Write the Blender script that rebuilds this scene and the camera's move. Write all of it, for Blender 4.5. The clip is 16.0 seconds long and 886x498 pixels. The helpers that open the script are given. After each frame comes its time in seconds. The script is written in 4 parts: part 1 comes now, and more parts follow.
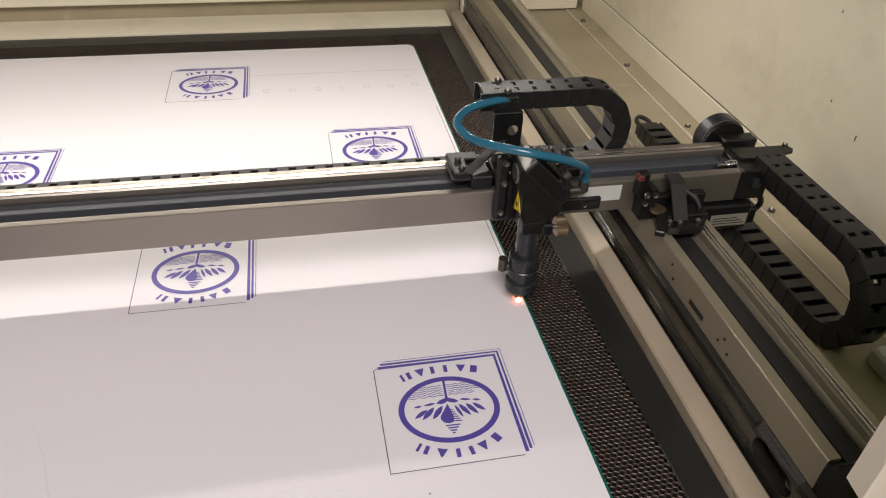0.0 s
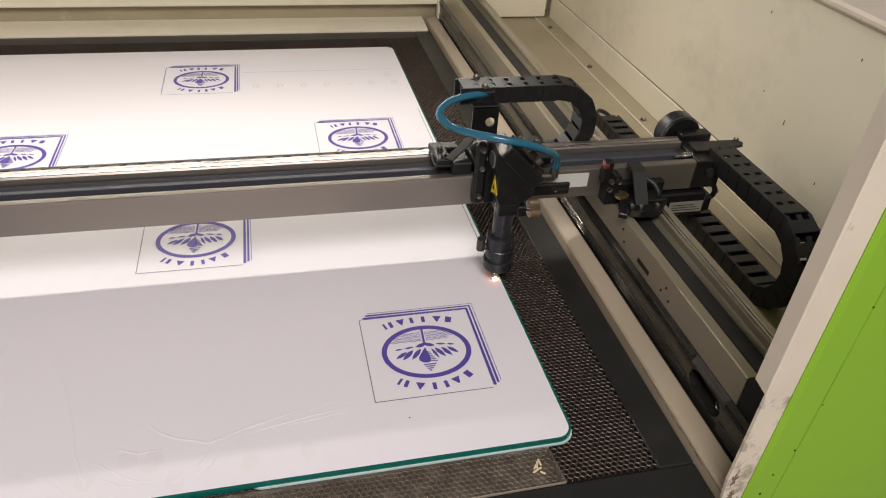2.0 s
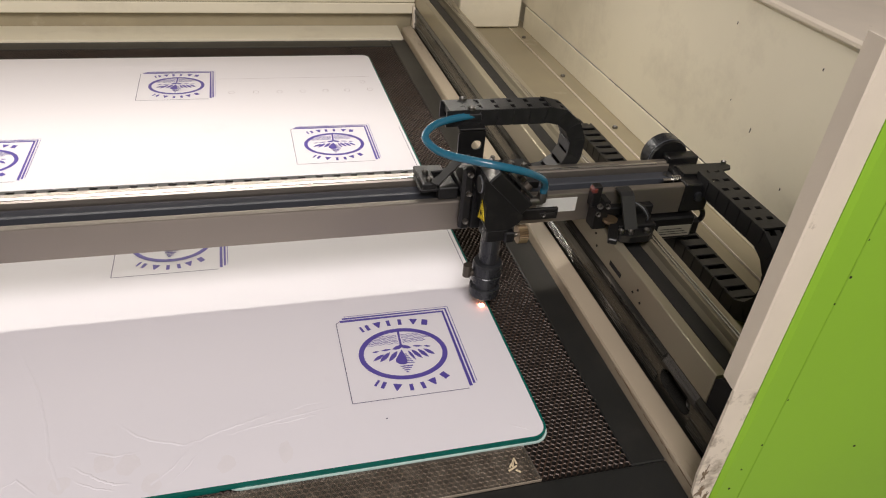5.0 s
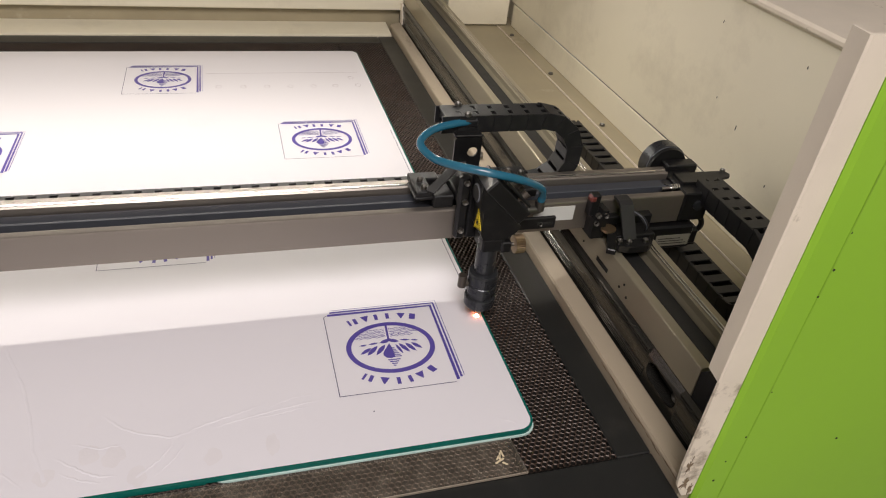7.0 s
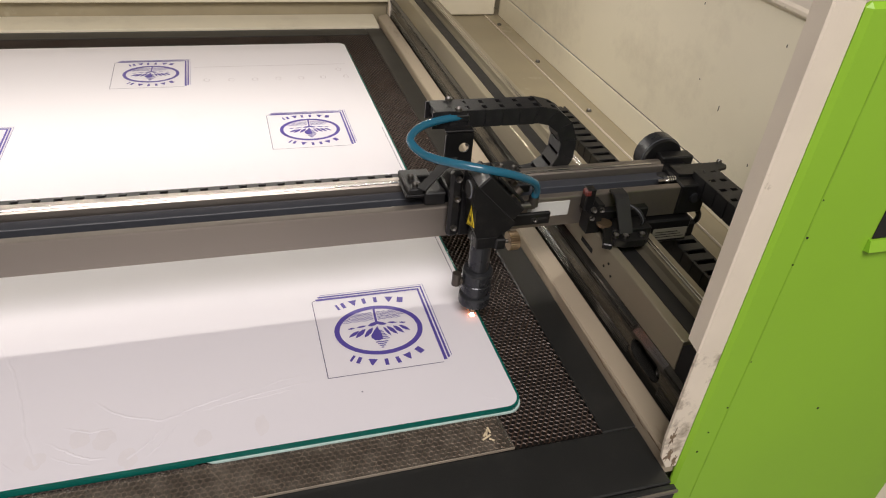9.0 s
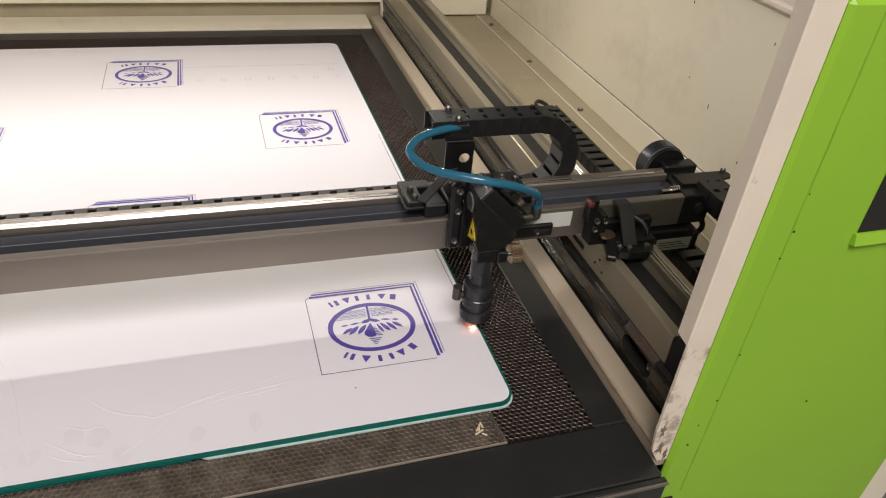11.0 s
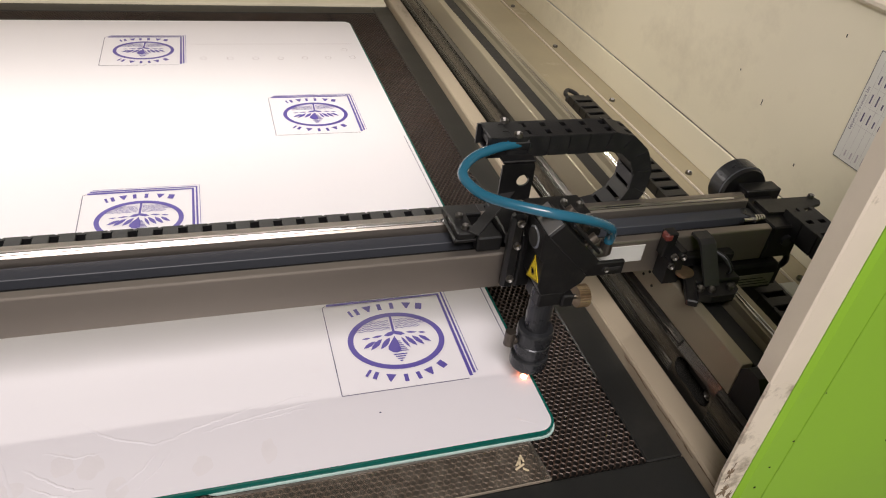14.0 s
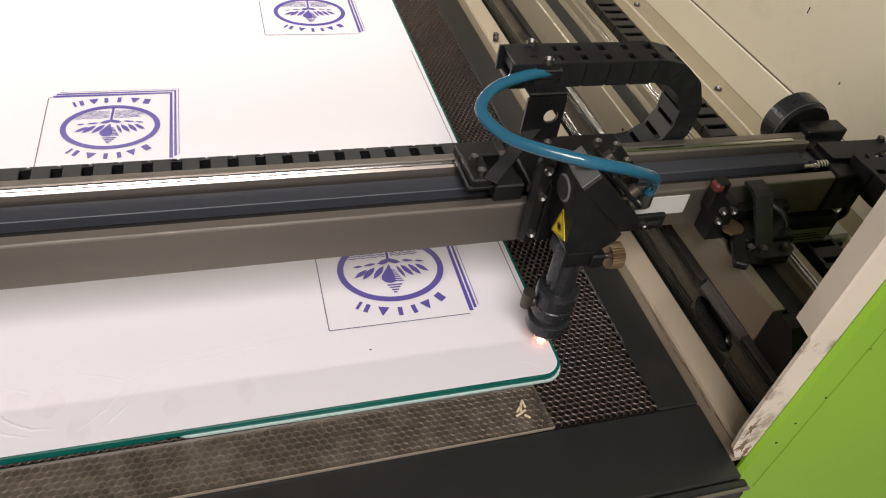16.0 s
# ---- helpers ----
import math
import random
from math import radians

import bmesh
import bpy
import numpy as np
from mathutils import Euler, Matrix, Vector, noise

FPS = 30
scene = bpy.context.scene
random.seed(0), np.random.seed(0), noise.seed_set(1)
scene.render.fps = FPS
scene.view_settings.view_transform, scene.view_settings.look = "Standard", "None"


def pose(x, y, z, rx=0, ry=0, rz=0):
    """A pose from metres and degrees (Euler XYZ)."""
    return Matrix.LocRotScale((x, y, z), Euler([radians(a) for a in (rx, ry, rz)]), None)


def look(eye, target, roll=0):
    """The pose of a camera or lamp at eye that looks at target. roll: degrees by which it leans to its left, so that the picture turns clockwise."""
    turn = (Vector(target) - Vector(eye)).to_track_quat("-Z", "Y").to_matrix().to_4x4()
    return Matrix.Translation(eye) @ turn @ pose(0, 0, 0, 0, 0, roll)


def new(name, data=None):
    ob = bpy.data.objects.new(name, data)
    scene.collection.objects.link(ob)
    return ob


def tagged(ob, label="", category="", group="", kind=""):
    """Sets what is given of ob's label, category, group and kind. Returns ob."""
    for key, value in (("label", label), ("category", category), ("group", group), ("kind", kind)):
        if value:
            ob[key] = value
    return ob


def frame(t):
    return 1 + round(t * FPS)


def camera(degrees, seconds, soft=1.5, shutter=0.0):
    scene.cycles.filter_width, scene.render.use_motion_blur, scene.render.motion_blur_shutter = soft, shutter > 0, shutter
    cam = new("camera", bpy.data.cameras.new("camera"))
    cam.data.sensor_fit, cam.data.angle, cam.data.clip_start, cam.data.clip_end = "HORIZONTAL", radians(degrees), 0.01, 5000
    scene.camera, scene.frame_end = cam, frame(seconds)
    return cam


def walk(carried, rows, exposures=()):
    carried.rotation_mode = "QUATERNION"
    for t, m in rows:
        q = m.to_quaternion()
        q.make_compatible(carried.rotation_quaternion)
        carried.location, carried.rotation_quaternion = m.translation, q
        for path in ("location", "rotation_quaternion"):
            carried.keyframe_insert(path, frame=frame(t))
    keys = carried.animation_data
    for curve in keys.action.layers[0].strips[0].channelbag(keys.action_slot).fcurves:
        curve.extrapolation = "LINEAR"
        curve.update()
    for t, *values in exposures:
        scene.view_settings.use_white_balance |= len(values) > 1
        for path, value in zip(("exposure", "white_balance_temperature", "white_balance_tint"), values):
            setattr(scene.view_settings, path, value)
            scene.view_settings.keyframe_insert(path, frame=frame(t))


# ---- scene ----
cam = camera(63.5, 16.0, soft=1.1)

PATH = [
    (0, (-0.198, -0.258, 0.454), (0.165, 1.293, -0.755), 2.9),
    (0.5, (-0.218, -0.284, 0.459), (0.154, 1.271, -0.744), 3.6),
    (1, (-0.22, -0.316, 0.461), (0.171, 1.244, -0.729), 4.1),
    (1.5, (-0.221, -0.34, 0.46), (0.191, 1.223, -0.717), 4.2),
    (2, (-0.219, -0.35, 0.46), (0.214, 1.216, -0.705), 4.3),
    (2.5, (-0.219, -0.355, 0.464), (0.229, 1.218, -0.688), 4.4),
    (3, (-0.219, -0.359, 0.464), (0.24, 1.22, -0.674), 4.5),
    (3.5, (-0.218, -0.363, 0.463), (0.252, 1.219, -0.666), 4.7),
    (4, (-0.219, -0.363, 0.461), (0.264, 1.216, -0.668), 5.2),
    (4.5, (-0.222, -0.36, 0.46), (0.271, 1.211, -0.676), 5.4),
    (7, (-0.225, -0.364, 0.456), (0.315, 1.192, -0.679), 6.6),
    (7.5, (-0.228, -0.365, 0.453), (0.308, 1.188, -0.688), 6.4),
    (8, (-0.224, -0.369, 0.453), (0.311, 1.184, -0.688), 6.2),
    (8.5, (-0.221, -0.374, 0.452), (0.32, 1.178, -0.688), 5.9),
    (9, (-0.217, -0.38, 0.45), (0.328, 1.169, -0.692), 5.6),
    (11.5, (-0.218, -0.387, 0.449), (0.348, 1.16, -0.685), 5.7),
    (12, (-0.219, -0.388, 0.447), (0.352, 1.161, -0.682), 5.7),
    (12.5, (-0.216, -0.381, 0.441), (0.366, 1.164, -0.688), 6.1),
    (13, (-0.219, -0.362, 0.425), (0.371, 1.181, -0.702), 6.7),
    (13.5, (-0.231, -0.333, 0.429), (0.36, 1.202, -0.708), 7.2),
    (14, (-0.228, -0.312, 0.424), (0.342, 1.202, -0.752), 7.4),
    (14.5, (-0.207, -0.286, 0.408), (0.323, 1.191, -0.832), 7.8),
    (15, (-0.186, -0.267, 0.397), (0.315, 1.163, -0.909), 8.4),
    (15.5, (-0.195, -0.26, 0.399), (0.306, 1.13, -0.949), 8.7),
    (16, (-0.207, -0.262, 0.396), (0.328, 1.094, -0.974), 9.5),
]
walk(cam, [(t, look(eye, target, roll)) for t, eye, target, roll in PATH],
     exposures=[(0, -0.06), (1.5, -0.06), (3.5, -0.02), (8.0, -0.03), (12.5, 0.0), (14.5, 0.05), (16, 0.08)])


# ---- world, lamps, exposure ----
world = bpy.data.worlds.new("room_air")
scene.world = world
world.use_nodes = True
world.node_tree.nodes["Background"].inputs["Color"].default_value = (0.80, 0.84, 0.90, 1)
world.node_tree.nodes["Background"].inputs["Strength"].default_value = 0.05

STRIP_Y, STRIP_Z = 0.58, 0.30      # the lamp strip inside the machine


def area_lamp(name, m, sx, sy, power, color):
    data = bpy.data.lights.new(name, "AREA")
    data.shape, data.size, data.size_y, data.energy, data.color = "RECTANGLE", sx, sy, power, color
    ob = new(name, data)
    ob.matrix_world = m
    return ob


area_lamp("strip_glow", pose(-0.55, STRIP_Y, STRIP_Z - 0.006, -20, 0, 0), 1.36, 0.010, 2.95, (1.0, 0.93, 0.84))
# added fill from above the aisle, for the room's soft front light
area_lamp("ceiling_fill", pose(-0.45, -1.35, 1.86, 0, 0, 0), 1.1, 1.0, 64.0, (1.0, 0.925, 0.915))


# ---- materials ----
def mat(name, color, rough=0.5, metal=0.0, var=0.12, scale=40.0, bump=0.1, fine=600.0, stretch=(1, 1, 1),
        dirt=None, dirt_scale=9.0, dirt_low=0.60, dirt_high=0.78, coat=0.0, spec=0.5):
    """A procedural surface: base colour varied at two scales, roughness variation, fine relief and optional grime."""
    m = bpy.data.materials.new(name)
    m.use_nodes = True
    nt = m.node_tree
    b = nt.nodes["Principled BSDF"]
    tc = nt.nodes.new("ShaderNodeTexCoord")
    mp = nt.nodes.new("ShaderNodeMapping")
    mp.inputs["Scale"].default_value = stretch
    nt.links.new(tc.outputs["Object"], mp.inputs["Vector"])
    n1 = nt.nodes.new("ShaderNodeTexNoise")
    n1.inputs["Scale"].default_value, n1.inputs["Detail"].default_value = scale, 6
    n2 = nt.nodes.new("ShaderNodeTexNoise")
    n2.inputs["Scale"].default_value, n2.inputs["Detail"].default_value = fine, 3
    for n in (n1, n2):
        nt.links.new(mp.outputs["Vector"], n.inputs["Vector"])
    mix = nt.nodes.new("ShaderNodeMix")
    mix.data_type = "RGBA"
    mix.inputs[6].default_value = tuple(c * (1 - var) for c in color) + (1,)
    mix.inputs[7].default_value = tuple(min(1, c * (1 + var)) for c in color) + (1,)
    nt.links.new(n1.outputs["Fac"], mix.inputs[0])
    out = mix.outputs[2]
    if dirt:
        n3 = nt.nodes.new("ShaderNodeTexNoise")
        n3.inputs["Scale"].default_value, n3.inputs["Detail"].default_value = dirt_scale, 9
        n3.inputs["Roughness"].default_value = 0.68
        nt.links.new(mp.outputs["Vector"], n3.inputs["Vector"])
        mr = nt.nodes.new("ShaderNodeMapRange")
        mr.inputs[1].default_value, mr.inputs[2].default_value = dirt_low, dirt_high
        nt.links.new(n3.outputs["Fac"], mr.inputs[0])
        mx = nt.nodes.new("ShaderNodeMix")
        mx.data_type = "RGBA"
        mx.inputs[7].default_value = (*dirt, 1)
        nt.links.new(out, mx.inputs[6])
        nt.links.new(mr.outputs[0], mx.inputs[0])
        out = mx.outputs[2]
    nt.links.new(out, b.inputs["Base Color"])
    rr = nt.nodes.new("ShaderNodeMapRange")
    rr.inputs[3].default_value, rr.inputs[4].default_value = max(0.02, rough - 0.10), min(1, rough + 0.10)
    nt.links.new(n1.outputs["Fac"], rr.inputs[0])
    nt.links.new(rr.outputs[0], b.inputs["Roughness"])
    b.inputs["Metallic"].default_value = metal
    b.inputs["Specular IOR Level"].default_value = spec
    b.inputs["Coat Weight"].default_value = coat
    bp = nt.nodes.new("ShaderNodeBump")
    bp.inputs["Strength"].default_value, bp.inputs["Distance"].default_value = bump, 0.0006
    nt.links.new(n2.outputs["Fac"], bp.inputs["Height"])
    nt.links.new(bp.outputs["Normal"], b.inputs["Normal"])
    return m


def glow_mat(name, color, strength):
    m = bpy.data.materials.new(name)
    m.use_nodes = True
    b = m.node_tree.nodes["Principled BSDF"]
    b.inputs["Base Color"].default_value = (*color, 1)
    b.inputs["Emission Color"].default_value = (*color, 1)
    b.inputs["Emission Strength"].default_value = strength
    return m


def sheet_clear(name, color):
    """Thin clear plastic: light passes straight through, with gloss at grazing angles and a little dust."""
    m = bpy.data.materials.new(name)
    m.use_nodes = True
    nt = m.node_tree
    through_it = nt.nodes.new("ShaderNodeBsdfTransparent")
    through_it.inputs["Color"].default_value = (*color, 1)
    gloss = nt.nodes.new("ShaderNodeBsdfGlossy")
    gloss.inputs["Roughness"].default_value = 0.28
    dust = nt.nodes.new("ShaderNodeBsdfDiffuse")
    dust.inputs["Color"].default_value = (0.50, 0.44, 0.36, 1)
    tc = nt.nodes.new("ShaderNodeTexCoord")
    n = nt.nodes.new("ShaderNodeTexNoise")
    n.inputs["Scale"].default_value, n.inputs["Detail"].default_value = 70, 7
    nt.links.new(tc.outputs["Object"], n.inputs["Vector"])
    mr = nt.nodes.new("ShaderNodeMapRange")
    mr.inputs[1].default_value, mr.inputs[2].default_value = 0.42, 0.80
    mr.inputs[3].default_value, mr.inputs[4].default_value = 0.05, 0.13
    nt.links.new(n.outputs["Fac"], mr.inputs[0])
    m1, m2 = nt.nodes.new("ShaderNodeMixShader"), nt.nodes.new("ShaderNodeMixShader")
    nt.links.new(mr.outputs[0], m1.inputs[0])
    nt.links.new(through_it.outputs[0], m1.inputs[1])
    nt.links.new(dust.outputs[0], m1.inputs[2])
    fr = nt.nodes.new("ShaderNodeFresnel")
    fr.inputs["IOR"].default_value = 1.22
    nt.links.new(fr.outputs[0], m2.inputs[0])
    nt.links.new(m1.outputs[0], m2.inputs[1])
    nt.links.new(gloss.outputs[0], m2.inputs[2])
    nt.links.new(m2.outputs[0], nt.nodes["Material Output"].inputs["Surface"])
    return m


CREAM = mat("cream_paint", (0.84, 0.78, 0.61), 0.40, var=0.05, scale=14, bump=0.08, dirt=(0.56, 0.505, 0.385), dirt_scale=7, dirt_low=0.52, dirt_high=0.92)
POST_FOOT = mat("grimy_cream_paint", (0.77, 0.69, 0.57), 0.45, var=0.10, scale=30, bump=0.14, dirt=(0.17, 0.12, 0.075), dirt_scale=48, dirt_low=0.50, dirt_high=0.70)
CREAM_WORN = mat("worn_cream_paint", (0.77, 0.69, 0.57), 0.45, var=0.08, scale=30, bump=0.12, dirt=(0.22, 0.16, 0.10), dirt_scale=30, dirt_low=0.645, dirt_high=0.76)
OLIVE = mat("dusty_olive_paint", (0.36, 0.31, 0.205), 0.46, var=0.16, scale=18, bump=0.1, dirt=(0.56, 0.50, 0.37), dirt_scale=12)
GREEN = mat("green_paint", (0.27, 0.52, 0.035), 0.38, var=0.05, scale=8, bump=0.06, dirt=(0.10, 0.17, 0.03), dirt_scale=13, dirt_low=0.66, dirt_high=0.85)
DARK = mat("dark_grey_enamel", (0.015, 0.0155, 0.0148), 0.36, var=0.2, scale=25, bump=0.12, dirt=(0.040, 0.037, 0.033), dirt_scale=20, dirt_low=0.55, dirt_high=0.9, spec=0.6)
# Cell insides: soot, and the shade of deep cells put into the colour.
CELL_WALL = mat("sooty_shaded_cell_wall", (0.014, 0.012, 0.010), 0.6, var=0.5, scale=30, dirt=(0.035, 0.02, 0.012), dirt_scale=11)
HONEY = mat("scorched_steel_comb", (0.070, 0.049, 0.039), 0.44, 0.35, var=0.5, scale=18, bump=0.2, dirt=(0.058, 0.030, 0.017), dirt_scale=11, dirt_low=0.52, dirt_high=0.72)
# Near-black; on slots, holes and the panel recess it stands in for shade.
PIT = mat("matt_black", (0.012, 0.011, 0.010), 0.8, var=0.3)
ALU = mat("champagne_anodised_aluminium", (0.33, 0.295, 0.26), 0.36, 0.85, var=0.07, scale=30, bump=0.12, fine=900, stretch=(0.04, 1, 1))
ALU_Y = mat("dull_anodised_rail", (0.42, 0.375, 0.275), 0.36, 0.6, var=0.12, scale=30, bump=0.12, fine=900, stretch=(1, 0.04, 1), dirt=(0.27, 0.235, 0.17), dirt_scale=20)
RIDGE = mat("grimy_ridged_aluminium", (0.13, 0.126, 0.112), 0.26, 0.8, var=0.3, scale=40, bump=0.25, stretch=(1, 0.06, 1), dirt=(0.035, 0.033, 0.028), dirt_scale=40, dirt_low=0.46, dirt_high=0.64)
CHROME = mat("polished_steel", (0.75, 0.74, 0.72), 0.16, 1.0, var=0.05)
STEEL = mat("dull_steel_screw", (0.20, 0.19, 0.175), 0.38, 1.0, var=0.15, scale=200)
BLACK = mat("black_anodised_metal", (0.0085, 0.0085, 0.0088), 0.40, 0.2, var=0.3, scale=60, bump=0.15, dirt=(0.036, 0.033, 0.029), dirt_scale=50, dirt_low=0.56, dirt_high=0.9)
BLACK_SATIN = mat("satin_black_tube", (0.040, 0.042, 0.046), 0.28, 0.5, var=0.15, scale=60, bump=0.08)
PLASTIC = mat("black_nylon", (0.010, 0.010, 0.011), 0.45, var=0.3, scale=80, bump=0.2, dirt=(0.027, 0.026, 0.025), dirt_scale=45, dirt_low=0.52, dirt_high=0.9)
RUBBER = mat("grey_black_belt", (0.019, 0.0187, 0.0185), 0.50, var=0.2, scale=60, bump=0.2, dirt=(0.034, 0.033, 0.031), dirt_scale=30)
GUNMETAL = mat("grey_blue_metal", (0.17, 0.18, 0.20), 0.32, 0.6, var=0.15, scale=60)
FILM = mat("white_protective_film", (0.765, 0.742, 0.772), 0.33, var=0.018, scale=5, bump=0.10, fine=120, dirt=(0.72, 0.67, 0.69), dirt_scale=6, dirt_low=0.60, dirt_high=0.9)
PRINT = mat("violet_blue_ink", (0.095, 0.07, 0.33), 0.38, var=0.06, scale=200, bump=0.0)
INK = mat("thin_dark_ink", (0.10, 0.085, 0.16), 0.4, var=0.1, scale=200, bump=0.0)
PALE = mat("faint_etched_line", (0.46, 0.41, 0.43), 0.5, var=0.1, scale=200, bump=0.0)
TEAL = mat("green_acrylic_edge", (0.004, 0.105, 0.085), 0.16, var=0.25, scale=30, bump=0.05)
MINT = mat("pale_mint_acrylic_edge", (0.50, 0.66, 0.62), 0.3, var=0.15, scale=60, bump=0.1)
HOSE = mat("translucent_blue_hose", (0.018, 0.125, 0.20), 0.22, var=0.12, scale=30, bump=0.03, coat=0.5)
YELLOW = mat("yellow_sticker", (0.80, 0.60, 0.02), 0.4, var=0.06, scale=90)
WHITE = mat("off_white_sticker", (0.60, 0.60, 0.57), 0.5, var=0.06, scale=60)
GREYTAG = mat("grey_label", (0.24, 0.225, 0.18), 0.5, var=0.1, scale=60)
BRASS = mat("dull_brass", (0.33, 0.24, 0.15), 0.35, 0.9, var=0.2, scale=120)
RED = mat("dark_red_plastic", (0.13, 0.026, 0.020), 0.45, var=0.2, scale=90)
SAND = mat("straw_chip", (0.60, 0.50, 0.33), 0.7, var=0.3, scale=300)
PAPER = mat("paper_notice", (0.72, 0.71, 0.67), 0.6, var=0.04)
WALLPAINT = mat("room_wall_paint", (0.66, 0.64, 0.60), 0.8, var=0.05, scale=3)
CONCRETE = mat("concrete_floor", (0.30, 0.29, 0.27), 0.7, var=0.15, scale=6)
SEAM = mat("grimy_green_seam", (0.225, 0.43, 0.032), 0.5, var=0.4, scale=60)
BELT = mat("blue_grey_belt", (0.048, 0.052, 0.062), 0.5, var=0.15, scale=40, bump=0.15, stretch=(0.1, 1, 1), dirt=(0.075, 0.075, 0.078), dirt_scale=30)
TRIM = mat("dull_beige_trim_paint", (0.41, 0.345, 0.255), 0.34, var=0.16, scale=22, bump=0.12, stretch=(1, 0.3, 1), dirt=(0.17, 0.125, 0.08), dirt_scale=26, dirt_low=0.57, dirt_high=0.76)
RUST = mat("rust_and_soot_stain", (0.19, 0.135, 0.085), 0.7, var=0.5, scale=160)
FITTING = mat("tarnished_fitting", (0.10, 0.085, 0.07), 0.4, 0.7, var=0.3, scale=120)
SANDY = mat("dusty_clear_edge", (0.26, 0.22, 0.17), 0.4, var=0.3, scale=90)
STRIP_ACRYLIC = sheet_clear("clear_acrylic", (0.93, 0.90, 0.84))
PALE_STEEL = mat("bead_blasted_steel", (0.30, 0.29, 0.28), 0.42, 0.7, var=0.25, scale=90, bump=0.2)
SMUDGE = mat("greasy_smudge", (0.742, 0.712, 0.730), 0.5, var=0.06, scale=60)
SPOT = glow_mat("hot_cut_spot", (1.0, 0.26, 0.12), 55.0)


# ---- building helpers ----
def part(name, bm, material, parent=None, label="", smooth=False):
    me = bpy.data.meshes.new(name)
    bmesh.ops.recalc_face_normals(bm, faces=bm.faces)
    bm.to_mesh(me)
    bm.free()
    me.materials.append(material)
    if smooth:
        for p in me.polygons:
            p.use_smooth = True
    ob = new(name, me)
    if parent:
        ob.parent = parent
    if label:
        ob["label"] = label
    return ob


def thing(name, label, category, group="", at=(0, 0, 0)):
    ob = new(name)
    ob.location = at
    ob.empty_display_size = 0.02
    return tagged(ob, label, category, group)


def boxes(*dims, bevel=0.0008, m=None):
    """One bmesh of bevelled boxes, each (x0, x1, y0, y1, z0, z1)."""
    bm = bmesh.new()
    for x0, x1, y0, y1, z0, z1 in dims:
        one = bmesh.ops.create_cube(bm, size=1, matrix=Matrix.Translation(((x0 + x1) / 2, (y0 + y1) / 2, (z0 + z1) / 2))
                                    @ Matrix.Diagonal((x1 - x0, y1 - y0, z1 - z0, 1)))
        if bevel:
            edges = list({e for v in one["verts"] for e in v.link_edges})
            bmesh.ops.bevel(bm, geom=edges, offset=bevel, segments=1, affect="EDGES")
    if m:
        bmesh.ops.transform(bm, matrix=m, verts=bm.verts)
    return bm


AXIS = {"x": pose(0, 0, 0, 0, 90, 0), "y": pose(0, 0, 0, -90, 0, 0), "z": pose(0, 0, 0)}


def cyl(bm, at, axis, r, h, r2=None, seg=24):
    """A cylinder or cone centred on at."""
    bmesh.ops.create_cone(bm, cap_ends=True, segments=seg, radius1=r, radius2=r if r2 is None else r2, depth=h,
                          matrix=Matrix.Translation(at) @ AXIS[axis])
    return bm


def turned(at, profile, seg=32):
    """A lathe body about z at the place at; profile: (radius, z) from bottom to top."""
    bm = bmesh.new()
    rings = []
    for r, z in profile:
        rings.append([bm.verts.new((at[0] + r * math.cos(2 * math.pi * k / seg), at[1] + r * math.sin(2 * math.pi * k / seg), at[2] + z)) for k in range(seg)])
    for a, b in zip(rings, rings[1:]):
        for k in range(seg):
            bm.faces.new((a[k], a[(k + 1) % seg], b[(k + 1) % seg], b[k]))
    bm.faces.new(rings[0])
    bm.faces.new(rings[-1])
    return bm


def prism(profile, axis, a0, a1):
    """A 2D outline swept along x (outline in y, z), y (in x, z) or z (in x, y)."""
    bm = bmesh.new()
    put = {"x": lambda p, a: (a, p[0], p[1]), "y": lambda p, a: (p[0], a, p[1]), "z": lambda p, a: (p[0], p[1], a)}[axis]
    lo = [bm.verts.new(put(p, a0)) for p in profile]
    hi = [bm.verts.new(put(p, a1)) for p in profile]
    n = len(profile)
    for k in range(n):
        bm.faces.new((lo[k], lo[(k + 1) % n], hi[(k + 1) % n], hi[k]))
    bm.faces.new(lo)
    bm.faces.new(hi)
    return bm


def tube(points, r, seg=12, sub=10):
    """A round hose through the points (smooth spline)."""
    p = [Vector(q) for q in points]
    p = [2 * p[0] - p[1]] + p + [2 * p[-1] - p[-2]]
    line = []
    for i in range(1, len(p) - 2):
        for s in range(sub):
            u = s / sub
            line.append(0.5 * (2 * p[i] + (p[i + 1] - p[i - 1]) * u + (2 * p[i - 1] - 5 * p[i] + 4 * p[i + 1] - p[i + 2]) * u * u
                               + (3 * p[i] - 3 * p[i + 1] + p[i + 2] - p[i - 1]) * u ** 3))
    line.append(p[-2])
    bm = bmesh.new()
    rings, side = [], None
    for i, c in enumerate(line):
        d = (line[min(i + 1, len(line) - 1)] - line[max(i - 1, 0)]).normalized()
        side = d.cross(Vector((0, 0, 1))) if side is None else side - d * side.dot(d)
        side.normalize()
        up = side.cross(d)
        rings.append([bm.verts.new(c + r * (math.cos(a) * side + math.sin(a) * up)) for a in (2 * math.pi * k / seg for k in range(seg))])
    for a, b in zip(rings, rings[1:]):
        for k in range(seg):
            bm.faces.new((a[k], a[(k + 1) % seg], b[(k + 1) % seg], b[k]))
    bm.faces.new(rings[0])
    bm.faces.new(rings[-1])
    return bm


def merge(*bms):
    out = bmesh.new()
    for b in bms:
        me = bpy.data.meshes.new("m")
        b.to_mesh(me)
        b.free()
        out.from_mesh(me)
        bpy.data.meshes.remove(me)
    return out


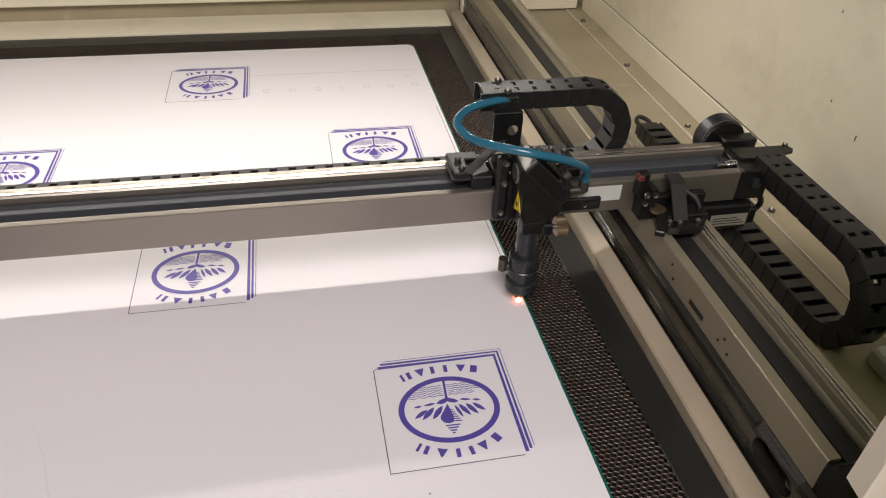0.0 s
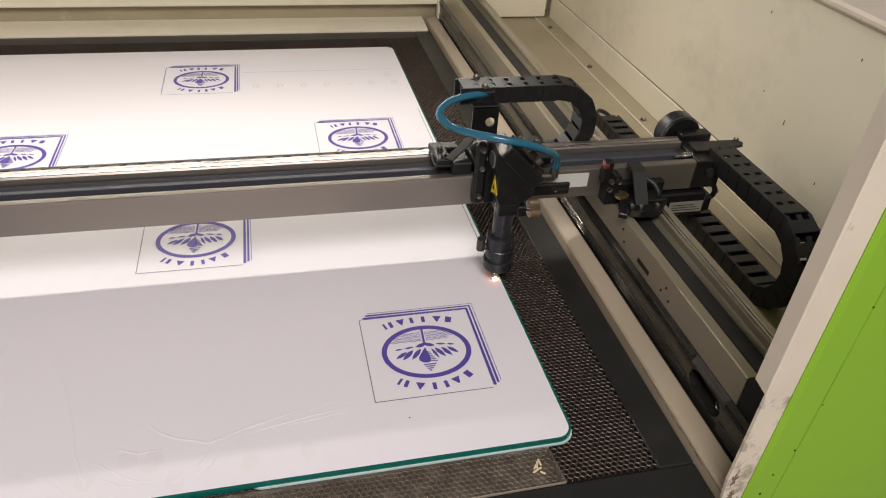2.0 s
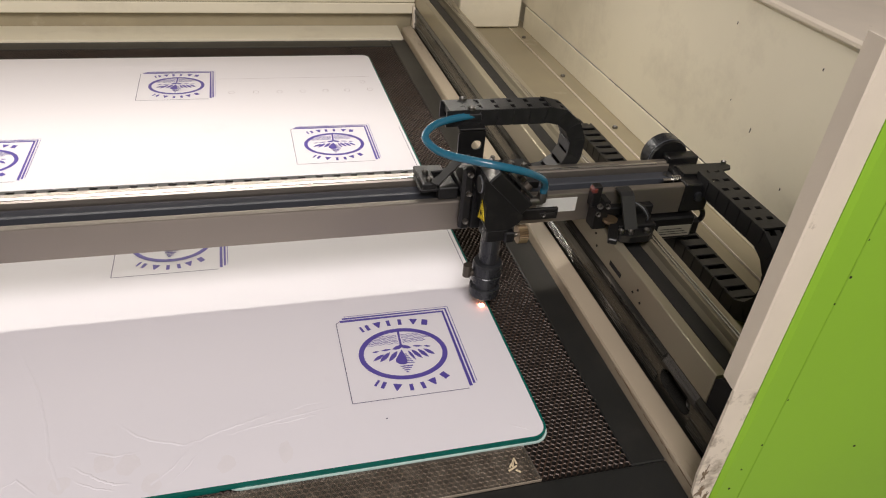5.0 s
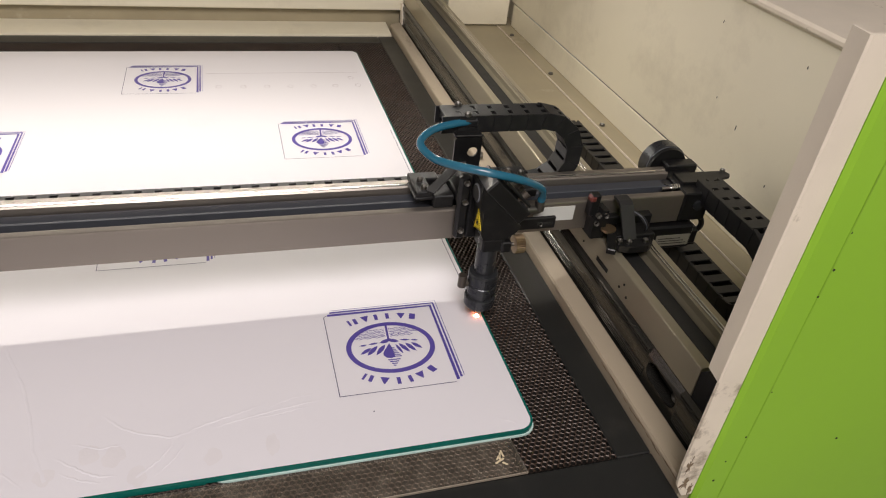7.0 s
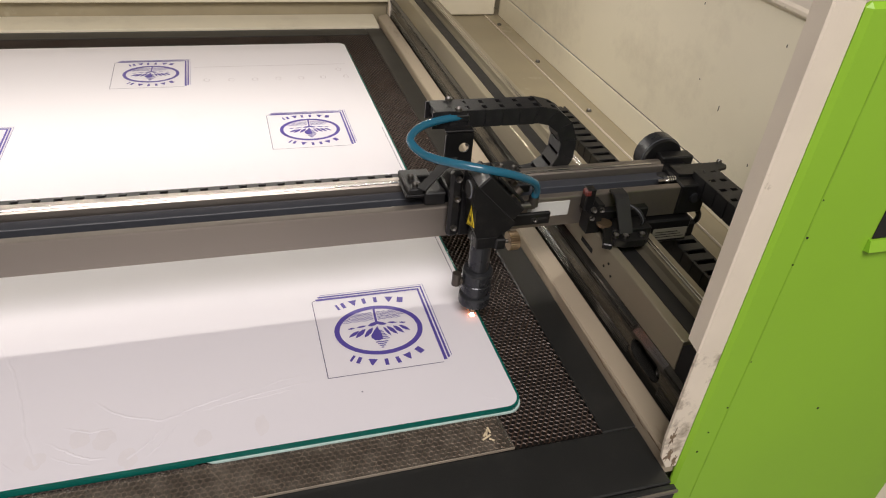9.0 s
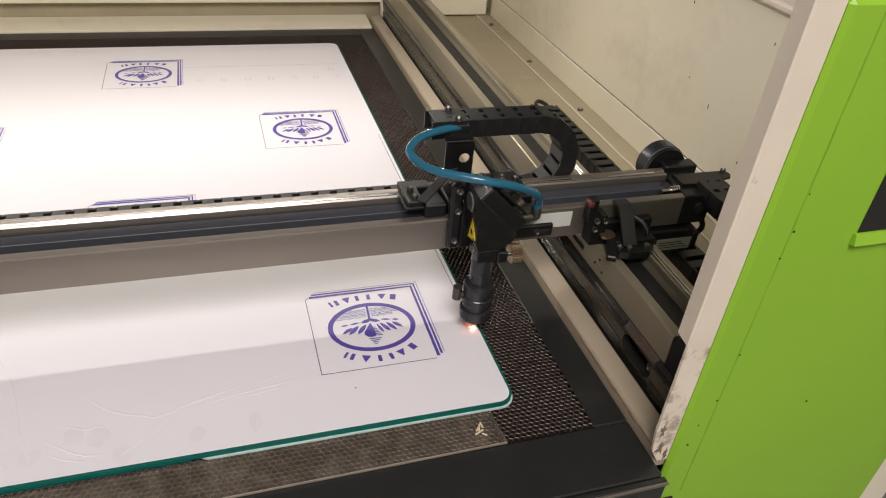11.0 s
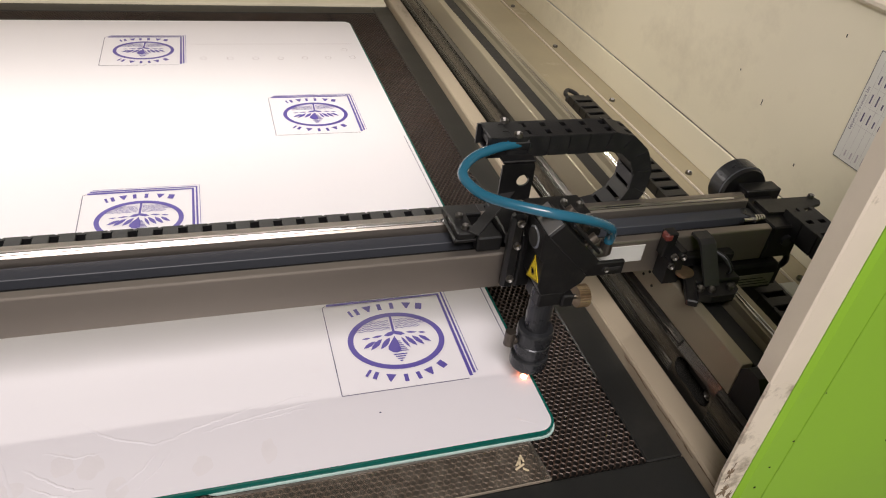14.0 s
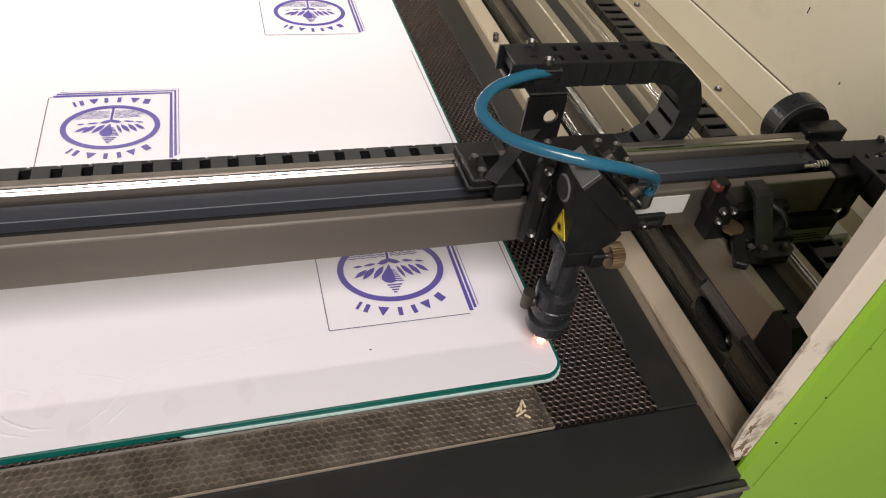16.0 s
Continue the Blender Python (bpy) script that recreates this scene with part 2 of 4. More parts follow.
def screw(parent, at, axis, r=0.0026, h=0.0025, name="screw"):
    """A socket-head screw with a recessed hexagon, proud of its face."""
    bm = cyl(bmesh.new(), (0, 0, 0), "z", r, h, r * 0.92, 16)
    top = max(bm.faces, key=lambda f: f.calc_center_median().z)
    ins = bmesh.ops.inset_region(bm, faces=[top], thickness=r * 0.42)
    bmesh.ops.translate(bm, vec=(0, 0, -h * 0.7), verts=top.verts)
    bmesh.ops.transform(bm, matrix=Matrix.Translation(at) @ {"z": pose(0, 0, 0), "-y": pose(0, 0, 0, 90), "-x": pose(0, 0, 0, 0, -90), "x": pose(0, 0, 0, 0, 90)}[axis], verts=bm.verts)
    return part(name, bm, STEEL, parent)


# ---- the laser cutter's bed and housing ----
cutter = thing("laser_cutter", "cream and green laser cutting machine with dark bed frame", "machine")
X_LEFT = -1.30
BED_Z = -0.0066

part("bed_frame", boxes((X_LEFT, 0.0913, -0.098, -0.041, -0.016, BED_Z), (0.0597, 0.0913, -0.0405, 0.9845, -0.016, BED_Z),
                        (X_LEFT, 0.0592, 0.949, 0.9845, -0.016, BED_Z), bevel=0.0012), DARK, cutter, "dark grey painted steel bed frame")
part("front_apron", boxes((X_LEFT, 0.093, -0.104, -0.0985, -0.30, BED_Z - 0.001), bevel=0.0012), DARK, cutter, "dark grey folded front apron")
part("apron_edge", boxes((X_LEFT, 0.0925, -0.1062, -0.1042, -0.0105, BED_Z - 0.0005), bevel=0.0005), ALU, cutter, "worn bright metal front edge")
# near-black, so that the open cells read dark to the bottom
part("bed_pan", boxes((X_LEFT, 0.12, -0.09, 0.96, -0.062, -0.055), bevel=0), PIT, cutter, "near-black tray below the honeycomb")
for sx, sz in ((0.066, -0.022), (0.000, -0.022), (-0.12, -0.022)):
    screw(cutter, (sx, -0.1055, sz), "-y", 0.003, 0.002)


def honeycomb(areas, pitch=0.0052, wall=0.00045, depth=0.018):
    """Open hexagonal cells: thin upright walls with rims, uneven as a worn comb is."""
    bm = bmesh.new()
    rnd = random.Random(4)
    dy = pitch * 0.80
    r_out = pitch / math.sqrt(3)
    for x0, x1, y0, y1 in areas:
        rows = int((y1 - y0) / dy)
        cols = int((x1 - x0) / pitch)
        for j in range(rows):
            for i in range(cols):
                cx, cy = x0 + (i + 0.5 + 0.5 * (j % 2)) * pitch, y0 + (j + 0.5) * dy
                if cx + pitch / 2 > x1:
                    continue
                top = BED_Z - rnd.random() * 0.0004
                o, n, d = [], [], []
                for k in range(6):
                    a = math.pi / 6 + k * math.pi / 3
                    c, s = math.cos(a), math.sin(a) * 0.92
                    rin = r_out - wall * (1.4 + 0.8 * rnd.random())
                    o.append(bm.verts.new((cx + r_out * c, cy + r_out * s, top)))
                    n.append(bm.verts.new((cx + rin * c, cy + rin * s, top - 0.0003 - 0.0003 * rnd.random())))
                    d.append(bm.verts.new((cx + rin * c, cy + rin * s, BED_Z - depth)))
                for k in range(6):
                    q = (k + 1) % 6
                    bm.faces.new((o[k], o[q], n[q], n[k]))
                    # inner walls take the second, darkened material that paints in the cell shade
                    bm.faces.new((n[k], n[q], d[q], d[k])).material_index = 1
    return bm


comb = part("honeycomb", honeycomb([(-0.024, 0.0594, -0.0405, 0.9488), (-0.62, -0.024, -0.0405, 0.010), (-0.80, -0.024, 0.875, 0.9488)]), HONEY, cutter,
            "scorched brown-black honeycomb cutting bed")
comb.data.materials.append(CELL_WALL)
tagged(comb, kind="stuff")
part("comb_base", boxes((X_LEFT, -0.0245, 0.0105, 0.8745, -0.020, BED_Z - 0.0005), (X_LEFT, -0.6205, -0.0405, 0.010, -0.020, BED_Z - 0.0005), bevel=0), HONEY, cutter)

# right hand trim bar, ridged rail foot and the lengthwise rail
part("trim_bar", prism([(0.0915, -0.016), (0.0915, 0.0040), (0.0928, 0.0062), (0.1095, 0.0098), (0.1110, 0.0086), (0.1110, -0.016)], "y", -0.0825, 1.020), TRIM, cutter,
     "cream painted trim bar, chipped along its edge")
rnd = random.Random(5)
for k in range(14):
    cy, cl = -0.080 + 0.0095 * k + rnd.uniform(-0.003, 0.003), rnd.uniform(0.006, 0.014)
    cz = rnd.uniform(0.0005, 0.0032)
    part("paint_chip", prism([(cy, cz), (cy + cl * 0.4, cz - 0.0004), (cy + cl, cz + 0.0001), (cy + cl * 0.7, cz + 0.0006), (cy + cl * 0.2, cz + 0.0004)], "x", 0.0912, 0.0916), RUST, cutter)
ridges = [(0.1125, -0.03), (0.1150, 0.0060)]
for z0, count in ((0.0085, 4), (0.0345, 3)):          # two bands of ridges with a plain band between them
    for k in range(count):
        z = z0 + k * 0.0026
        ridges += [(0.1152, z), (0.1140, z + 0.0006), (0.1140, z + 0.0013), (0.1154, z + 0.0020)]
ridges += [(0.1180, 0.0440), (0.1300, 0.0440), (0.1300, -0.03)]
for bx, by in ((0.0995, 0.461), (0.0965, 0.452)):
    screw(cutter, (bx, by, 0.0105), "z", 0.0034, 0.004, "trim_screw")
lower = [(0.1125, -0.03), (0.1150, 0.0060), (0.1152, 0.0135), (0.1300, 0.0135), (0.1300, -0.03)]
upper = [(0.1152, 0.0355), (0.1180, 0.0440), (0.1300, 0.0440), (0.1300, 0.0355)]
rim, slot = [], []
for k in range(48):                                       # plain plate round the oval slot
    a = 2 * math.pi * k / 48
    c, d = math.cos(a), math.sin(a)
    f = min(0.027 / max(abs(c), 1e-6), 0.011 / max(abs(d), 1e-6))
    rim.append((0.0030 + f * c, 0.0245 + f * d))
    slot.append((0.0030 + c * 0.0095 + (0.0145 if c > 0 else -0.0145), 0.0245 + d * 0.0095))
plate = bmesh.new()
loops = [[plate.verts.new((x, y, z)) for y, z in pts] for x, pts in ((0.1152, rim), (0.1152, slot), (0.1280, slot))]
for a, b in zip(loops, loops[1:]):
    for k in range(48):
        plate.faces.new((a[k], a[(k + 1) % 48], b[(k + 1) % 48], b[k]))
part("slot_plate", plate, RIDGE, cutter, "grimy plate with an oval slot")
rail_foot = part("rail_foot", merge(prism(ridges, "y", -0.0800, -0.0240), prism(ridges, "y", 0.0300, 1.10), prism(lower, "y", -0.0240, 0.0300), prism(upper, "y", -0.0240, 0.0300)), RIDGE, cutter, "grimy ridged dark aluminium rail foot")
# black lining keeps the slot dark where real depth would shade it
part("slot_back", boxes((0.1282, 0.1300, -0.0240, 0.0300, 0.0136, 0.0354), bevel=0), PIT, cutter, "black lining of the oval slot, in place of deep shade")
screw(cutter, (0.1240, -0.012, 0.0225), "-x", 0.0050, 0.006, "slot_bolt")
rail = part("lengthwise_rail", prism([(0.1185, 0.0445), (0.1185, 0.0738), (0.1190, 0.0746), (0.1200, 0.0750), (0.1282, 0.0750), (0.1290, 0.0690), (0.1310, 0.0610), (0.1545, 0.0610),
                                      (0.1580, 0.0690), (0.1585, 0.0755), (0.1735, 0.0755), (0.1745, 0.0745), (0.1745, 0.0445)], "y", -0.030, 1.10), ALU_Y, cutter,
            "champagne anodised aluminium guide rail along the machine")
part("belt", boxes((0.1370, 0.1530, -0.028, 1.09, 0.0615, 0.0665), bevel=0.0004), RUBBER, cutter, "grey black toothed drive belt")
part("guide_rod", boxes((0.1612, 0.1630, -0.029, 1.09, 0.0757, 0.0772), (0.1648, 0.1664, -0.029, 1.09, 0.0757, 0.0770), bevel=0.0005), CHROME, cutter, "polished steel guide rods")
# slot and holes are black pieces on the rail face, painted shade without depth
part("rail_slot", boxes((0.1178, 0.1184, 0.128, 0.152, 0.0515, 0.0565), bevel=0.0002), PIT, cutter)
for hy, hz in ((0.190, 0.064), (0.183, 0.053), (0.103, 0.0545), (0.088, 0.053), (0.096, 0.062)):
    part("rail_hole", cyl(bmesh.new(), (0.1182, hy, hz), "x", 0.0013, 0.0008, seg=12), PIT, cutter)
part("pulley_bracket", prism([(-0.060, 0.0445), (-0.031, 0.0445), (-0.031, 0.0720), (-0.037, 0.0785), (-0.048, 0.0785), (-0.060, 0.0640)], "x", 0.1185, 0.1540), BLACK, cutter, "black end bracket of the belt")
part("pulley", cyl(bmesh.new(), (0.1530, -0.046, 0.060), "x", 0.012, 0.005), BLACK_SATIN, cutter)
part("rail_wall", boxes((0.1305, 0.167, -0.0800, 1.10, -0.03, 0.044), bevel=0), OLIVE, cutter)

# side floor, flange and end wall
part("side_floor", boxes((0.1690, 0.345, -0.0800, 1.10, 0.008, 0.0160), bevel=0), OLIVE, cutter, "dusty olive sheet metal floor beside the rail")
part("wall_flange", boxes((0.3030, 0.3330, -0.0800, 0.981, 0.0162, 0.0182), bevel=0.0006), OLIVE, cutter, "dusty flange bolted to the side floor")
part("wall_skirting", boxes((0.3305, 0.3334, -0.0800, 0.981, 0.0184, 0.0600), bevel=0.0006), CREAM, cutter, "cream upright lip at the foot of the wall")
part("flange_seam", boxes((0.3012, 0.3026, -0.0800, 0.981, 0.0161, 0.0190), bevel=0.0003), CREAM_WORN, cutter)
for by in (0.92, 0.723, 0.519, 0.316, 0.11):
    screw(cutter, (0.311, by, 0.0195), "z", 0.0042, 0.003, "flange_bolt")
part("floor_block", boxes((0.2630, 0.2850, 0.0660, 0.0940, 0.0162, 0.0340), bevel=0.0025), WHITE, cutter, "pale grey block screwed to the side floor")
screw(cutter, (0.2740, 0.0650, 0.0255), "-y", 0.0045, 0.003, "block_screw")
part("side_wall", boxes((0.3336, 0.350, -0.0800, 1.10, 0.0600, 0.262), bevel=0.0015), CREAM, cutter, "cream painted side wall with grey smudges")
part("side_rim", boxes((0.3300, 0.750, -0.0800, 1.10, 0.2625, 0.272), bevel=0.003), CREAM_WORN, cutter, "cream top rim with grimy worn edge")

for wy, wz, wl in ((0.270, 0.133, 0.006), (0.201, 0.232, 0.003), (0.348, 0.231, 0.003), (0.196, 0.098, 0.003), (0.318, 0.150, 0.002)):
    part("wall_scratch", boxes((0.33335, 0.3336, wy - 0.0006, wy + 0.0006, wz - wl / 2, wz + wl / 2), bevel=0), PIT, cutter)
# printed parameter notice, read upwards
notice = part("paper_notice", boxes((0.33310, 0.33355, 0.060, 0.1585, 0.1315, 0.2355), bevel=0), PAPER, cutter, "cream paper notice with a printed table")
border = [(0.33295, 0.33305, 0.062, 0.1580, 0.1318, 0.1323), (0.33295, 0.33305, 0.062, 0.1580, 0.2346, 0.2351), (0.33295, 0.33305, 0.1576, 0.1580, 0.1323, 0.2346), (0.33295, 0.33305, 0.062, 0.0624, 0.1323, 0.2346)]
part("border", boxes(*border, bevel=0), PIT, notice, "thin dark printed border")
title = bpy.data.curves.new("title", "FONT")
title.body, title.size, title.align_x = "Equipment Parameter List", 0.0040, "LEFT"
letters = new("title", title)
printed = bpy.data.meshes.new_from_object(letters)
bpy.data.objects.remove(letters)
printed.materials.clear()
printed.materials.append(INK)
heading = new("title", printed)
heading.parent = notice
heading.matrix_local = Matrix(((0, 0, -1, 0.33300), (0, 1, 0, 0.1525), (1, 0, 0, 0.1610), (0, 0, 0, 1)))
for k in range(9):
    part("table_line", boxes((0.33300, 0.33306, 0.1500 - 0.0070 * k, 0.1502 - 0.0070 * k, 0.1340, 0.2330), bevel=0), PALE, notice)
for z in (0.168, 0.186, 0.204, 0.220):
    part("table_line", boxes((0.33300, 0.33306, 0.0940, 0.1500, z, z + 0.0002), bevel=0), PALE, notice)
rnd = random.Random(21)
for k in range(8):
    for z in (0.137, 0.172, 0.190, 0.208):
        ln = rnd.uniform(0.005, 0.011)
        part("print_bar", boxes((0.33296, 0.33304, 0.1455 - 0.0070 * k, 0.1470 - 0.0070 * k, z, z + ln), bevel=0), INK if z > 0.16 else PALE, notice)

# front corner post and green end panel
part("corner_post", prism([(0.0818, -0.0838), (0.0838, -0.0690), (0.0856, -0.0690), (0.0842, -0.0818), (0.1022, -0.0818), (0.1022, -0.0850), (0.0830, -0.0850)], "z", 0.120, 0.362), CREAM_WORN, cutter,
     "cream folded corner post, rusty at its foot")
part("post_foot", prism([(0.0930, -0.0060), (0.1022, -0.0060), (0.1022, 0.1198), (0.0822, 0.1198), (0.0824, 0.0300), (0.0850, 0.0080)], "y", -0.0850, -0.0826), POST_FOOT, cutter, "rusty chipped foot of the corner post")
for rx, rz, ra, rb in ((0.0915, 0.010, 0.0075, 0.0075), (0.0880, 0.030, 0.0050, 0.0100), (0.0985, 0.002, 0.0050, 0.0060)):
    pts = []
    for k in range(44):
        q = 2 * math.pi * k / 44
        f = 0.55 + 0.9 * noise.noise(Vector((math.cos(q) * 3.2 + rx * 300, math.sin(q) * 3.2, rz * 200)))
        f = max(f, 0.10)
        pts.append((rx + 0.6 * ra * f * math.cos(q), rz + 1.3 * rb * f * math.sin(q)))
    part("rust_stain", prism([(x, z) for x, z in pts], "y", -0.0852, -0.0850), RUST, cutter)
green = part("green_panel", boxes((0.1026, 0.368, -0.0885, -0.0808, -0.40, 0.362), bevel=0.0030), GREEN, cutter, "bright green painted end panel with scuffs")
# no opening is cut: a flat black sheet paints the recess's shade
part("recess", boxes((0.183, 0.345, -0.0893, -0.0887, 0.2085, 0.295), bevel=0.0002), PIT, green, "black sheet on the green panel, standing in for a shaded recess")
part("recess_sill", prism([(-0.0933, 0.2000), (-0.0887, 0.1990), (-0.0887, 0.2080), (-0.0908, 0.2080)], "x", 0.181, 0.347), GREEN, green)
part("panel_seam", boxes((0.1262, 0.1274, -0.0888, -0.0886, -0.05, 0.362), bevel=0), SEAM, green, "dark grimy seam along the panel edge")
for mx, mz, mr in ((0.1295, 0.215, 0.0016), (0.1275, 0.194, 0.0013), (0.1290, 0.107, 0.0010), (0.2200, 0.038, 0.0018), (0.1290, 0.243, 0.0010), (0.1180, 0.034, 0.0012), (0.1150, 0.012, 0.0016), (0.126, 0.060, 0.0013)):
    part("paint_chip", cyl(bmesh.new(), (mx - 0.001, -0.0885, mz), "y", mr * 0.62, 0.0006, seg=9), PIT, green)

# back ledge, back panel and corner block
part("back_ledge", prism([(0.9850, -0.016), (0.9850, -0.004), (0.9860, -0.003), (1.045, 0.002), (1.045, -0.016)], "x", X_LEFT, 0.0868), CREAM, cutter, "cream painted back ledge")
part("back_gap", boxes((X_LEFT, 0.118, 1.0455, 1.06, -0.016, 0.25), bevel=0), OLIVE, cutter)
part("back_panel", boxes((X_LEFT, 0.1180, 1.0285, 1.036, 0.0305, 0.0505), (X_LEFT, 0.1180, 1.0315, 1.045, 0.0515, 0.30), bevel=0.0015), CREAM, cutter, "cream sheet metal back panel with a folded lower lip")
part("panel_bracket", prism([(1.010, 0.008), (1.028, 0.008), (1.028, 0.046), (1.018, 0.046)], "x", 0.112, 0.116), CREAM_WORN, cutter)
part("corner_block", boxes((0.195, 0.322, 0.982, 1.10, 0.0185, 0.30), bevel=0.002), CREAM, cutter, "cream corner cover at the far end of the rail")
part("end_wall", boxes((0.1185, 0.420, 1.101, 1.11, -0.02, 0.40), bevel=0), CREAM, cutter)
part("left_wall", boxes((X_LEFT - 0.02, X_LEFT, -0.104, 1.11, -0.30, 0.262), bevel=0.001), CREAM, cutter)
part("cabinet", boxes((X_LEFT, 0.42, -0.080, 1.10, -0.93, -0.066), bevel=0.002), CREAM, cutter, "cream lower cabinet of the machine")

# ---- the workpiece ----
SX0, SY0, SX1, SY1 = -1.22, -0.0035, 0.002, 0.889


def rounded(x0, y0, x1, y1, r, n=7):
    pts = []
    for cx, cy, a0 in ((x1 - r, y1 - r, 0), (x0 + r, y1 - r, 90), (x0 + r, y0 + r, 180), (x1 - r, y0 + r, 270)):
        for k in range(n):
            a = radians(a0 + 90 * k / (n - 1))
            pts.append((cx + r * math.cos(a), cy + r * math.sin(a)))
    return pts


sheet = thing("acrylic_sheet", "green-edged acrylic sheet under printed white protective film on honeycomb", "sheet")
part("upper_ply", prism(rounded(SX0, SY0, SX1, SY1, 0.014), "z", -0.0046, -0.0003), TEAL, sheet, "dark green acrylic edge")
part("lower_ply", prism(rounded(-0.262, SY0 - 0.0011, SX1 + 0.0010, 0.60, 0.014), "z", BED_Z, -0.0048), MINT, sheet, "pale mint acrylic ply, offset at the front")
part("spacer_ply", prism(rounded(SX0, SY0 + 0.0005, -0.2625, SY1, 0.003), "z", BED_Z, -0.0048), TEAL, sheet)
film = part("protective_film", prism(rounded(SX0 + 0.002, SY0 + 0.0016, SX1 - 0.0022, SY1 - 0.002, 0.0125), "z", -0.0002, 0.0), FILM, sheet, "white film with creases and smudges")


def ribbon(points, w, z0=0.0002, z1=0.0004, closed=False):
    """A flat printed line of width w through 2D points."""
    bm = bmesh.new()
    p = [Vector(q) for q in points]
    n = len(p)
    sides = []
    for i in range(n):
        a = p[(i - 1) % n] if closed or i else p[0]
        b = p[(i + 1) % n] if closed or i < n - 1 else p[-1]
        d = (b - a).normalized()
        s = Vector((-d.y, d.x)) * w / 2
        sides.append((p[i] + s, p[i] - s))
    v = [(bm.verts.new((*a, z1)), bm.verts.new((*b, z1))) for a, b in sides]
    for i in range(n if closed else n - 1):
        q = (i + 1) % n
        bm.faces.new((v[i][0], v[q][0], v[q][1], v[i][1]))
    return bm


def flat(points, z=0.0004):
    bm = bmesh.new()
    bm.faces.new([bm.verts.new((*q, z)) for q in points])
    return bm


def ellipse(cx, cy, a, b, turn=0.0, n=24, point=0.0):
    out = []
    for k in range(n):
        t = 2 * math.pi * k / n
        x, y = a * math.cos(t), b * math.sin(t) * (1 - point * math.cos(t))
        out.append((cx + x * math.cos(turn) - y * math.sin(turn), cy + x * math.sin(turn) + y * math.cos(turn)))
    return out


def leaf(cx, cy, a, b, turn, s):
    """A pointed, slightly bowed leaf."""
    out = []
    for x, y in ((-1, 0), (-0.6, 0.62), (-0.1, 1.0), (0.45, 0.80), (1.0, 0.15), (0.45, -0.55), (-0.1, -0.85), (-0.6, -0.62)):
        x, y = x * a, y * b * s
        out.append((cx + x * math.cos(turn) - y * math.sin(turn), cy + x * math.sin(turn) + y * math.cos(turn)))
    return out


S = 0.104          # side of a printed square
CX, CY, CR, RB = 0.0557, 0.0542, 0.0415, 0.0341


